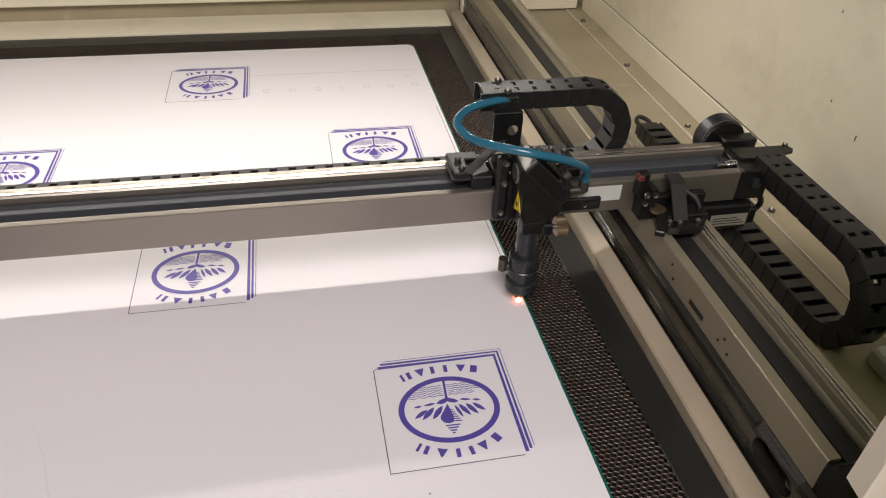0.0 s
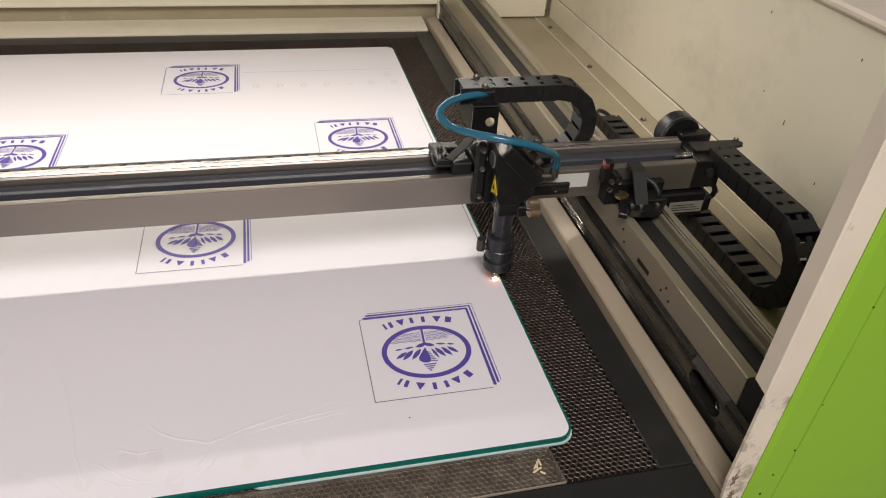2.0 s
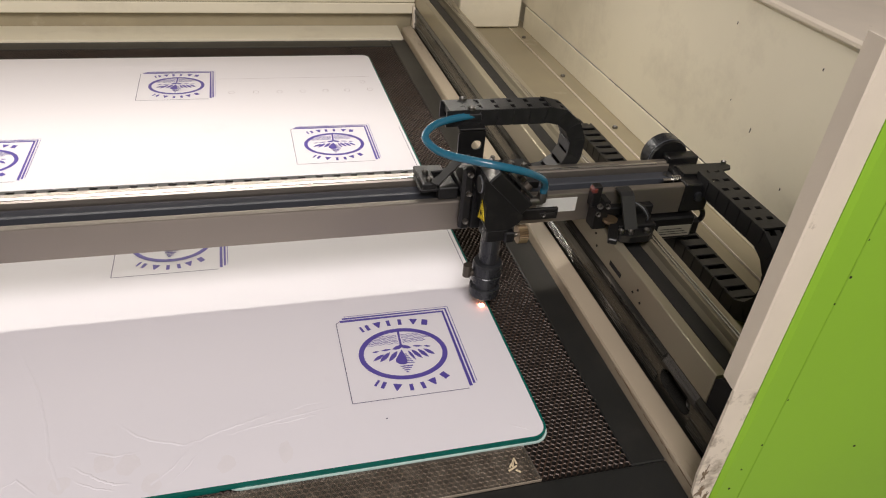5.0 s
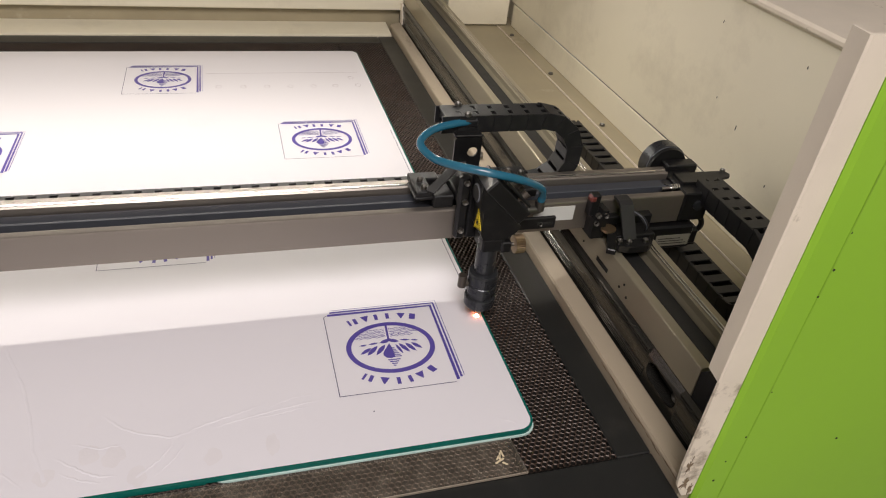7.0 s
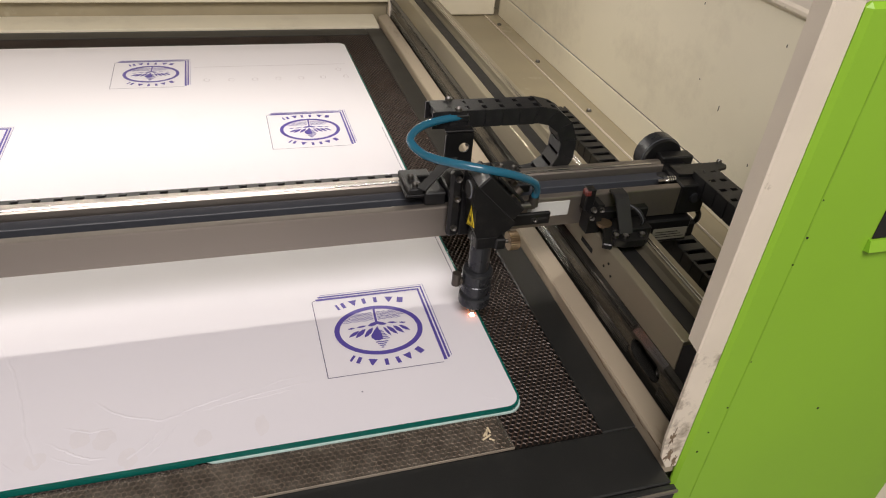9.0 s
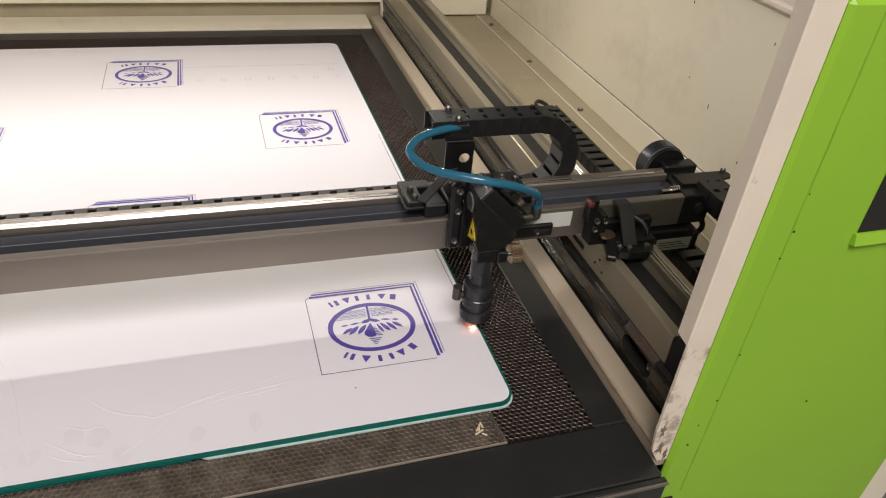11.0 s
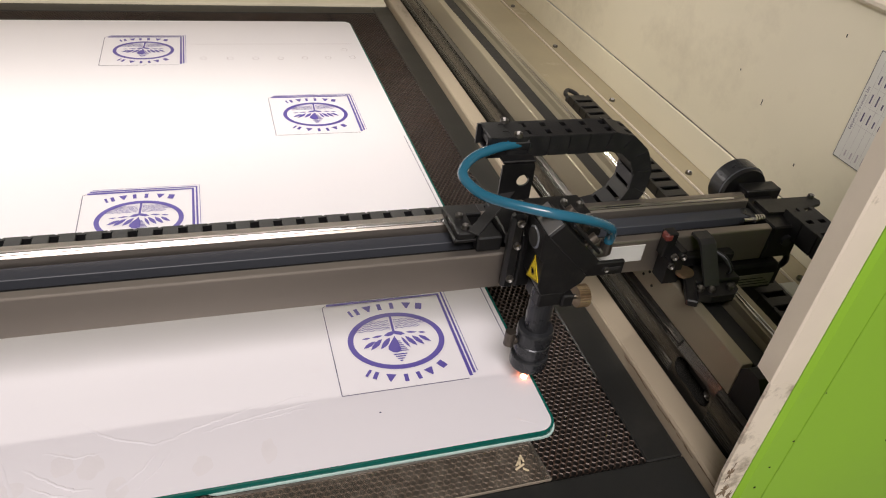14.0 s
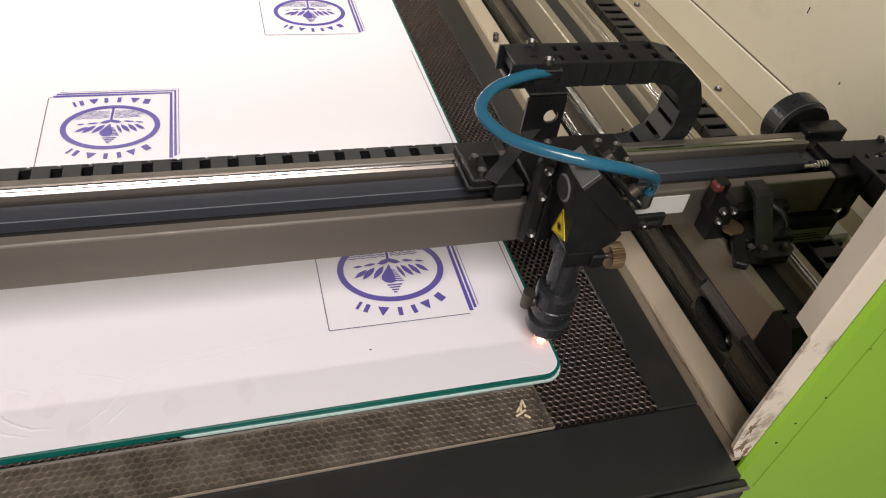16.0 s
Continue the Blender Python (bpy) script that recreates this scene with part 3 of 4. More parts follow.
def emblem():
    """The ink of one printed square: double border strokes, ring, plant emblem and the bars that stand for its lettering."""
    ink = []
    for off, w in ((0.0025, 0.0030), (0.0062, 0.0022), (0.0092, 0.0006)):
        ink.append(ribbon([(0.002 + off * 0.7, S + off), (S + off, S + off), (S + off, 0.001 + off * 0.7)], w))
    ink.append(ribbon(ellipse(CX, CY, CR - 0.0024, RB - 0.0024, n=72), 0.0048, closed=True))
    for k in range(6):                                   # wavy water lines
        y = CY + 0.0245 - k * 0.0021
        half = CR * math.sqrt(max(0, 1 - ((y - CY) / RB) ** 2)) - 0.0055
        for s in (-1, 1):
            x0, x1 = s * 0.0022, s * half * (1.0 if s < 0 or k < 4 else 0.75)
            if abs(x1) > 0.004:
                ink.append(ribbon([(CX + x0 + (x1 - x0) * u / 18, y + 0.0006 * math.sin(u * 1.25 + k)) for u in range(19)], 0.0006))
    ink.append(ribbon([(CX + 0.0008, CY + 0.030), (CX - 0.0004, CY + 0.010)], 0.0021))     # stem
    ink.append(flat([(CX + x, CY + y) for x, y in ((-0.0098, 0.0062), (-0.0060, 0.0094), (0.0002, 0.0112), (0.0060, 0.0088), (0.0090, 0.0058), (0.0050, 0.0048),
                                                  (0.0012, 0.0062), (-0.0004, 0.0074), (-0.0024, 0.0058), (-0.0060, 0.0050))]))     # cap of the bud
    ink.append(flat([(CX + x, CY + y) for x, y in ((-0.0008, 0.0046), (-0.0046, -0.0010), (-0.0086, -0.0070), (-0.0092, -0.0108), (-0.0066, -0.0142), (-0.0030, -0.0152),
                                                  (0.0008, -0.0142), (0.0014, -0.0090), (0.0006, -0.0020))]))     # drop
    for k in range(6):                                   # hatching beside the drop
        y = CY - 0.0018 - k * 0.0023
        ink.append(ribbon([(CX + 0.0004, y), (CX + 0.0028 + 0.0009 * k, y - 0.0006)], 0.0011))
    for k in range(4):
        ink.append(ribbon([(CX - 0.0062 + k * 0.0012, CY - 0.0172 - k * 0.0025), (CX + 0.0052 - k * 0.0018, CY - 0.0174 - k * 0.0025)], 0.0013))
    for ax, ay, bx, by, w in ((-0.0050, 0.0032, -0.0158, -0.0092, 0.0026), (-0.0122, 0.0026, -0.0240, -0.0086, 0.0026), (-0.0182, 0.0008, -0.0298, -0.0062, 0.0022),
                              (-0.0105, 0.0066, -0.0205, 0.0058, 0.0013), (-0.0215, 0.0054, -0.0288, 0.0050, 0.0012),
                              (0.0046, 0.0026, 0.0098, -0.0112, 0.0016), (0.0080, 0.0030, 0.0164, -0.0098, 0.0024), (0.0140, 0.0028, 0.0226, -0.0094, 0.0024), (0.0196, 0.0024, 0.0290, -0.0066, 0.0022),
                              (0.0098, 0.0078, 0.0196, 0.0064, 0.0013), (0.0204, 0.0060, 0.0274, 0.0048, 0.0012)):      # leaves, stalk to tip
        ink.append(flat(leaf(CX + (ax + bx) / 2, CY + (ay + by) / 2, math.hypot(bx - ax, by - ay) / 2, w, math.atan2(by - ay, bx - ax), 1 if bx < 0 else -1)))
    for A, B, sgn, row in ((0.068, 0.0432, 1, (-0.0328, -0.0269, -0.0168, -0.0062, 0.0051, 0.0184, 0.0292)),
                           (0.049, 0.0440, -1, (-0.0310, -0.0257, -0.0144, -0.0020, 0.0087, 0.0189, 0.0304))):      # plain shapes in place of lettering
        for x, w, point in zip(row, (0.0023, 0.0034, 0.0084, 0.0034, 0.0034, 0.0084, 0.0058), (0, 0, 1, 0, 0, 1, 0)):
            y = sgn * B * math.sqrt(1 - (x / A) ** 2)
            d = Vector((x / A ** 2, y / B ** 2)).normalized() * sgn
            t = Vector((d.y, -d.x))
            c, h0, low = Vector((CX + x, CY + y)), 0.0080, 0.12 if point else 1.0
            ink.append(flat([c + d * h0 / 2 + t * w / 2, c - d * h0 / 2 + t * w / 2 * low, c - d * h0 / 2 - t * w / 2 * low, c + d * h0 / 2 - t * w / 2]))
    return merge(*ink)


def square_line():
    return merge(ribbon([(0, S), (0, 0)], 0.0007), ribbon([(0, 0), (S, 0)], 0.0007), ribbon([(0.0, S), (0.003, S + 0.002)], 0.0006))


stamp = None
for lx, ly in ((-0.1545, 0.0600), (-0.1615, 0.4880), (-0.3775, 0.7090), (-0.3660, 0.2700), (-0.5970, 0.4800), (-0.5800, 0.0600)):
    if stamp is None:
        stamp = part("printed_emblem", emblem(), PRINT, sheet, "violet blue printed emblem in a square")
        frame_line = part("printed_square", square_line(), INK, stamp)
        first = stamp
    else:
        stamp = new("printed_emblem", first.data)
        stamp.parent = sheet
        stamp["label"] = "violet blue printed emblem in a square"
        f2 = new("printed_square", frame_line.data)
        f2.parent = stamp
    stamp.location = (lx, ly, 0)

part("etched_line", ribbon([(-0.258, 0.786), (-0.015, 0.785)], 0.0008), PALE, sheet)
drop = [(0.0, 0.006), (0.0035, 0.004), (0.0042, -0.001), (0.0022, -0.005), (-0.0022, -0.005), (-0.0042, -0.001), (-0.0035, 0.004)]
for ex, ey in ((-0.023, 0.730), (-0.060, 0.729), (-0.095, 0.729), (-0.131, 0.729), (-0.167, 0.729), (-0.203, 0.730), (-0.240, 0.731), (-0.030, 0.761)):
    o = part("etched_outline", ribbon(drop, 0.0007, closed=True), PALE, sheet)
    o.location = (ex, ey, 0)
part("ink_speck", flat(ellipse(-0.129, 0.039, 0.0009, 0.0007, n=10)), INK, sheet)

# creases of the film
rnd = random.Random(11)


def crease(points, w=0.0015, h=0.00062):
    """A low uneven fold of the film."""
    bm = bmesh.new()
    rows = []
    for i, (x, y) in enumerate(points):
        a = points[max(i - 1, 0)]
        b = points[min(i + 1, len(points) - 1)]
        d = Vector((b[0] - a[0], b[1] - a[1])).normalized()
        s = Vector((-d.y, d.x)) * w
        e = math.sin(math.pi * i / (len(points) - 1)) * (0.6 + 0.4 * rnd.random())
        rows.append((bm.verts.new((x + s.x, y + s.y, 0.00005)), bm.verts.new((x + s.x * 0.1, y + s.y * 0.1, 0.00005 + h * e)), bm.verts.new((x - s.x * 0.8, y - s.y * 0.8, 0.00005))))
    for a, b in zip(rows, rows[1:]):
        bm.faces.new((a[0], a[1], b[1], b[0]))
        bm.faces.new((a[1], a[2], b[2], b[1]))
    return bm


for w, h, line in ((0.0022, 0.0010, ((-0.341, 0.073), (-0.323, 0.055), (-0.290, 0.041), (-0.265, 0.047))),
                   (0.0020, 0.0011, ((-0.292, 0.038), (-0.265, 0.050), (-0.245, 0.055), (-0.215, 0.064))),
                   (0.0018, 0.0009, ((-0.258, 0.045), (-0.240, 0.049), (-0.202, 0.056), (-0.164, 0.061))),
                   (0.0014, 0.0007, ((-0.230, 0.049), (-0.205, 0.051), (-0.180, 0.055))),
                   (0.0012, 0.0006, ((-0.212, 0.060), (-0.195, 0.066), (-0.172, 0.068))),
                   (0.0020, 0.0010, ((-0.286, 0.037), (-0.296, 0.022), (-0.312, 0.008))),
                   (0.0016, 0.0008, ((-0.276, 0.036), (-0.290, 0.016), (-0.300, 0.006))),
                   (0.0020, 0.0010, ((-0.371, 0.037), (-0.353, 0.023), (-0.339, 0.014), (-0.325, 0.012))),
                   (0.0016, 0.0008, ((-0.366, 0.022), (-0.350, 0.012), (-0.336, 0.008))),
                   (0.0018, 0.0008, ((-0.360, 0.048), (-0.340, 0.040), (-0.322, 0.041))),
                   (0.0026, 0.0008, ((-0.437, 0.190), (-0.420, 0.150), (-0.405, 0.118), (-0.394, 0.080), (-0.386, 0.046), (-0.374, 0.016))),
                   (0.0018, 0.0007, ((-0.424, 0.020), (-0.405, 0.030), (-0.388, 0.012))),
                   (0.0012, 0.0006, ((-0.030, 0.014), (-0.022, 0.010), (-0.012, 0.004)))):
    pts = []
    for (x0, y0), (x1, y1) in zip(line, line[1:]):
        for k in range(8):
            pts.append((x0 + (x1 - x0) * k / 8 + 0.0005 * rnd.uniform(-1, 1), y0 + (y1 - y0) * k / 8 + 0.0007 * rnd.uniform(-1, 1)))
    pts.append(line[-1])
    part("film_crease", crease(pts, 0.55 * w, 0.80 * h), FILM, sheet, smooth=True)

for sx, sy, sa, sb in ((-0.348, 0.036, 0.009, 0.011), (-0.329, 0.031, 0.010, 0.012), (-0.311, 0.008, 0.008, 0.011), (-0.213, 0.020, 0.006, 0.012), (-0.258, 0.017, 0.008, 0.009), (-0.375, 0.020, 0.008, 0.010)):
    pts = []
    for k in range(26):
        q = 2 * math.pi * k / 26
        f = 0.85 + 0.3 * noise.noise(Vector((math.cos(q) * 1.5 + sx * 90, math.sin(q) * 1.5, sy * 70)))
        pts.append((sx + sa * f * math.cos(q), sy + sb * f * math.sin(q)))
    part("smudge", flat(pts, 0.00003), SMUDGE, sheet, "faint greasy thumb smudge")

# clear offcut strip in front of the sheet
offcut = thing("acrylic_offcut", "clear acrylic offcut strip lying on the honeycomb", "offcut")
pane = part("strip", prism([(-0.66, -0.0470), (-0.0203, -0.0410), (-0.0233, -0.0065), (-0.66, -0.0085)], "z", BED_Z + 0.0002, BED_Z + 0.0030), STRIP_ACRYLIC, offcut)
pane.visible_shadow = False
chips = thing("straw_chips", "pale straw coloured chips on the clear strip", "debris")
part("strip_edge", boxes((-0.66, -0.0203, -0.0004, 0.0004, BED_Z + 0.0006, BED_Z + 0.0031), bevel=0.0002, m=pose(0, -0.0410, 0, 0, 0, 0.54)), SANDY, offcut, "pale scratched strip edge")
for k in range(5):
    a = rnd.uniform(0, 3)
    part("chip", boxes((-0.0045, 0.0045, -0.0008, 0.0008, 0, 0.0008), bevel=0.0002, m=Matrix.Translation((-0.0385 + rnd.uniform(-0.004, 0.004), -0.0245 + rnd.uniform(-0.006, 0.006), BED_Z + 0.0032)) @ pose(0, 0, 0, 0, 0, (25, 70, 48, 140, 95)[k]) @ Matrix.Diagonal(((1.0, 0.8, 0.6, 0.5, 0.7)[k], 1, 1, 1))), SAND, chips)

# ---- the moving gantry ----
gantry = thing("gantry", "champagne aluminium gantry beam with black end bracket across the bed", "gantry")
profile = [(0.0260, 0.0790), (0.0260, 0.1092), (0.0264, 0.1102), (0.0274, 0.1107), (0.0330, 0.1112), (0.0338, 0.1104), (0.0340, 0.0990), (0.0620, 0.0990), (0.0625, 0.1148),
           (0.0640, 0.1163), (0.0652, 0.1150), (0.0680, 0.1150), (0.0692, 0.1168), (0.0745, 0.1168), (0.0755, 0.1155), (0.0755, 0.0790)]
part("beam", prism(profile, "x", -1.22, 0.2126), ALU, gantry, "champagne anodised aluminium beam with a grooved top")
part("belt", boxes((-1.2, 0.205, 0.0470, 0.0606, 0.1012, 0.1092), bevel=0.0005), BELT, gantry, "grey black drive belt in the groove")
# black strip on the groove floor, shade given as colour
part("groove", boxes((-1.2, 0.2122, 0.0343, 0.0617, 0.0992, 0.1005), bevel=0), PIT, gantry, "black lining that paints the shade in the beam's groove")
part("guide_rod", boxes((-1.2, 0.2, 0.0652, 0.0682, 0.1152, 0.1168), bevel=0.0006), CHROME, gantry, "polished guide rod")
part("chain_tray", boxes((-1.2, 0.19, 0.0760, 0.1010, 0.0850, 0.0868), (-1.2, 0.19, 0.0990, 0.1010, 0.053, 0.0848), bevel=0.0003), ALU, gantry, "folded tray that carries the cable chain")
part("beam_label", boxes((0.0480, 0.0910, 0.0254, 0.0259, 0.0905, 0.1065), bevel=0.0001), WHITE, gantry, "blank off-white sticker")

# end of the beam
part("end_bracket", boxes((0.2130, 0.2440, 0.024, 0.074, 0.0795, 0.1125), bevel=0.0012), BLACK, gantry, "black end bracket")
part("top_arm", prism([(0.2190, 0.0420), (0.2440, 0.0400), (0.2800, 0.0490), (0.2830, 0.0540), (0.2800, 0.0610), (0.2190, 0.0620)], "z", 0.1127, 0.1156), BLACK, gantry, "flat black arm on the bracket")
part("bracket_knob", cyl(bmesh.new(), (0.2300, 0.0225, 0.0985), "y", 0.0052, 0.003), BLACK_SATIN, gantry)
part("motor_box", boxes((0.2170, 0.2540, 0.0710, 0.0860, 0.0980, 0.1190), bevel=0.0012), BLACK, gantry, "black gear housing")
part("motor", cyl(bmesh.new(), (0.2275, 0.0985, 0.1080), "y", 0.0240, 0.0150, seg=48), BLACK_SATIN, gantry, "round black drive motor")
part("motor_rim", cyl(bmesh.new(), (0.2275, 0.0904, 0.1080), "y", 0.0236, 0.0010, seg=48), GUNMETAL, gantry, "bright machined rim")
part("motor_face", cyl(bmesh.new(), (0.2275, 0.0880, 0.1080), "y", 0.0222, 0.0036, 0.0230, seg=48), BLACK, gantry)
part("idler", cyl(bmesh.new(), (0.208, 0.0540, 0.1060), "z", 0.0062, 0.0070), BLACK_SATIN, gantry)
part("tension_screw", cyl(bmesh.new(), (0.203, 0.0420, 0.1095), "x", 0.0020, 0.016, seg=12), CHROME, gantry)
for k in range(4):
    part("spring_coil", cyl(bmesh.new(), (0.206 + 0.0026 * k, 0.0420, 0.1100), "x", 0.0040, 0.0014, seg=14), CHROME, gantry)
screw(gantry, (0.2780, 0.0600, 0.1165), "z", 0.003, 0.003)

# carriage that runs on the lengthwise rail
part("limit_block", boxes((0.1020, 0.1120, 0.0160, 0.0256, 0.0990, 0.1220), bevel=0.001), BLACK, gantry)
part("limit_cap", boxes((0.1005, 0.1075, 0.0150, 0.0240, 0.1145, 0.1215), bevel=0.0018), RED, gantry, "dark red limit switch cap")
part("carriage_plate", prism([(0.1060, 0.0765), (0.1060, 0.0985), (0.1140, 0.1080), (0.1200, 0.1080), (0.1200, 0.0765)], "y", 0.0100, 0.0256), BLACK, gantry)
part("carriage_block", boxes((0.1260, 0.1680, -0.0055, 0.0160, 0.0780, 0.0880), (0.1205, 0.1750, 0.0165, 0.0256, 0.0765, 0.0960), bevel=0.001), BLACK, gantry, "black carriage on the rail")
part("belt_strap", prism([(-0.0110, 0.0870), (-0.0090, 0.0870), (0.0110, 0.1120), (0.0150, 0.1140), (0.0240, 0.1140), (0.0240, 0.1165), (0.0140, 0.1165), (0.0090, 0.1140)], "x", 0.1300, 0.1440), RUBBER, gantry, "black belt strap over the carriage")
part("pulley_face", cyl(bmesh.new(), (0.1225, 0.0080, 0.0880), "z", 0.0075, 0.003), BRASS, gantry, "dull brass pulley hub")
part("link_arm", boxes((-0.0045, 0.0045, -0.026, 0.026, -0.003, 0.003), bevel=0.001, m=Matrix.Translation((0.1215, -0.003, 0.0850)) @ pose(0, 0, 0, 0, 0, -28)), BLACK, gantry)
part("carriage_foot", prism([(0.1215, -0.0060), (0.1235, -0.0165), (0.1320, -0.0205), (0.1530, -0.0205), (0.1600, -0.0150), (0.1620, -0.0060)], "z", 0.0778, 0.0848), BLACK, gantry)
for p in ((0.1092, 0.0095, 0.1035), (0.1088, 0.0095, 0.0946), (0.1175, 0.0095, 0.1030)):
    screw(gantry, p, "-y", 0.0028, 0.003)
for p in ((0.1260, -0.0110, 0.0858), (0.1350, -0.0135, 0.0858), (0.1530, -0.0130, 0.0858)):
    screw(gantry, p, "z", 0.0032, 0.004)
drive = part("drive_motor", boxes((0.1760, 0.2330, 0.020, 0.0640, 0.0480, 0.0760), bevel=0.002), BLACK, gantry, "black stepper motor under the beam")
part("motor_label", boxes((0.1900, 0.2300, 0.0194, 0.0199, 0.0525, 0.0660), bevel=0.0001), GREYTAG, drive, "grey label with unreadable print")
for k in range(3):
    part("print_bar", boxes((0.1930, 0.2270 - 0.004 * k, 0.0190, 0.0193, 0.0555 + 0.0030 * k, 0.0562 + 0.0030 * k), bevel=0), PIT, drive)
part("motor_cap", boxes((0.2330, 0.2500, 0.030, 0.058, 0.0430, 0.0640), bevel=0.003), BLACK, gantry)
part("motor_hanger", boxes((0.2000, 0.2300, 0.0300, 0.0600, 0.0765, 0.0788), bevel=0.0003), BLACK, gantry)
for k, c in enumerate((PLASTIC, GUNMETAL, PLASTIC)):
    part("wire", tube([(0.147 + 0.002 * k, 0.012, 0.104), (0.153 + 0.002 * k, 0.004, 0.101), (0.158 + 0.0015 * k, -0.001, 0.092), (0.159, 0.006, 0.082)], 0.0006, 6, 6), c, gantry)
part("cable", tube([(0.238, 0.034, 0.082), (0.246, 0.030, 0.076), (0.250, 0.032, 0.066), (0.247, 0.036, 0.056)], 0.0030, 8, 6), PLASTIC, gantry)

# ---- the laser head ----
head = thing("laser_unit", "black laser unit with yellow warning triangle and blue air hose", "laser unit")
HX = -0.0055
ring = part("nozzle_ring", turned((HX, 0, 0), [(0.0030, 0.0110), (0.0110, 0.0150), (0.0148, 0.0180), (0.0152, 0.0195), (0.0152, 0.0275), (0.0146, 0.0285), (0.0128, 0.0290), (0.0128, 0.0330),
                                              (0.0142, 0.0340), (0.0144, 0.0350), (0.0144, 0.0420), (0.0136, 0.0428), (0.0136, 0.0445), (0.0144, 0.0453), (0.0144, 0.0540), (0.0136, 0.0565), (0.0100, 0.0570)]), BLACK_SATIN, head, "black stepped lens holder", smooth=False)
part("nozzle_tip", turned((HX, 0, 0), [(0.0012, 0.0045), (0.0032, 0.0060), (0.0045, 0.0105), (0.0045, 0.0160)], 20), BRASS, head, "copper coloured nozzle tip")
part("lens_tube", turned((HX, 0, 0), [(0.0096, 0.0560), (0.0098, 0.0580), (0.0098, 0.0960), (0.0096, 0.0985)], 28), BLACK_SATIN, head, "satin black lens tube", smooth=False)
part("air_fitting", cyl(cyl(bmesh.new(), (HX - 0.0165, 0.002, 0.0420), "x", 0.0036, 0.008, seg=16), (HX - 0.0195, 0.002, 0.0455), "z", 0.0042, 0.013, seg=16), FITTING, head, "small brass air fitting")
part("tube_clamp", boxes((-0.0150, 0.0060, -0.0105, 0.0130, 0.0850, 0.0985), (0.0030, 0.0125, -0.0135, -0.0030, 0.0850, 0.0965), bevel=0.0012), BLACK, head, "black tube clamp")
part("clamp_rod", cyl(bmesh.new(), (0.0145, -0.008, 0.0905), "x", 0.0020, 0.006, seg=12), STEEL, head)
knurl = []
for k in range(56):
    a, r = 2 * math.pi * k / 56, 0.0088 if k % 2 else 0.0081
    knurl.append((-0.008 + r * math.cos(a), 0.0905 + r * math.sin(a)))
part("thumb_screw", prism(knurl, "x", 0.0165, 0.0255), BRASS, head, "knurled brass thumb screw")
# mirror block with a sloping back
part("mirror_block", prism([(-0.0184, 0.1060), (-0.0150, 0.0985), (0.0060, 0.0985), (0.0160, 0.1060), (0.0190, 0.1120), (-0.0170, 0.1490), (-0.0222, 0.1545), (-0.0222, 0.1320), (-0.0184, 0.1285)], "y", -0.0110, 0.0180), BLACK, head, "black mirror block with a sloping back")
part("side_block", boxes((-0.0335, -0.0225, 0.0170, 0.0252, 0.0830, 0.1500), bevel=0.0025), BLACK, head)
part("block_neck", prism([(-0.0150, 0.0983), (-0.0130, 0.0950), (0.0040, 0.0950), (0.0060, 0.0983)], "y", -0.0090, 0.0140), BLACK, head)
SLOPE = Matrix.Translation((-0.0145, 0.0030, 0.1558)) @ pose(0, 0, 0, 0, 45.5, 0)      # runs down the slope from the upper end
part("mirror_holder", boxes((0.0, 0.0510, -0.0150, 0.0150, -0.0070, 0.0075), bevel=0.0010, m=SLOPE), BLACK, head, "thick black mirror holder lying on the slope")
part("holder_end", boxes((-0.0010, -0.0002, -0.0140, 0.0140, -0.0062, 0.0067), bevel=0.0002, m=SLOPE), PALE_STEEL, head, "bare grey metal end of the mirror holder")
part("adjuster_plate", boxes((0.0080, 0.0460, -0.0135, 0.0150, 0.0100, 0.0125), bevel=0.0008, m=SLOPE), BLACK, head, "black plate for the mirror screws")
for hx, hy in ((0.0150, 0.0080), (0.0360, 0.0080), (0.0360, -0.0070)):
    bm = cyl(cyl(bmesh.new(), (hx, hy, 0.0150), "z", 0.0040, 0.0050, seg=18), (hx, hy, 0.0088), "z", 0.0022, 0.0026, seg=12)
    bmesh.ops.transform(bm, matrix=SLOPE, verts=bm.verts)
    part("adjuster", bm, FITTING, head, "tarnished mirror adjusting screw")
part("port_rim", turned((0, 0, 0), [(0.0086, -0.002), (0.0086, 0.0002), (0.0075, 0.0008)], 24), GUNMETAL, head).matrix_local = Matrix.Translation((-0.0222, 0.0030, 0.1415)) @ pose(0, 0, 0, 0, -90, 0)
# flat black disc: the opening's inner shade as colour
part("beam_port", turned((0, 0, 0), [(0.0072, -0.002), (0.0072, 0.0011)], 24), PIT, head, "black disc standing in for the shaded beam opening").matrix_local = Matrix.Translation((-0.0222, 0.0030, 0.1415)) @ pose(0, 0, 0, 0, -90, 0)
part("arm_plate", boxes((0.0120, 0.0635, 0.0080, 0.0120, 0.0940, 0.1065), bevel=0.0008), BLACK, head, "slotted black arm")
# black plate on the arm's face in place of a shaded slot
part("arm_slot", boxes((0.0440, 0.0600, 0.0074, 0.0079, 0.0985, 0.1020), bevel=0.0003), PIT, head)
screw(head, (0.0480, 0.0072, 0.1000), "-y", 0.0022, 0.002)
for p in ((-0.0275, 0.0160, 0.1440), (-0.0272, 0.0160, 0.1240), (-0.0280, 0.0160, 0.0935)):
    screw(head, p, "-y", 0.0030, 0.0026)
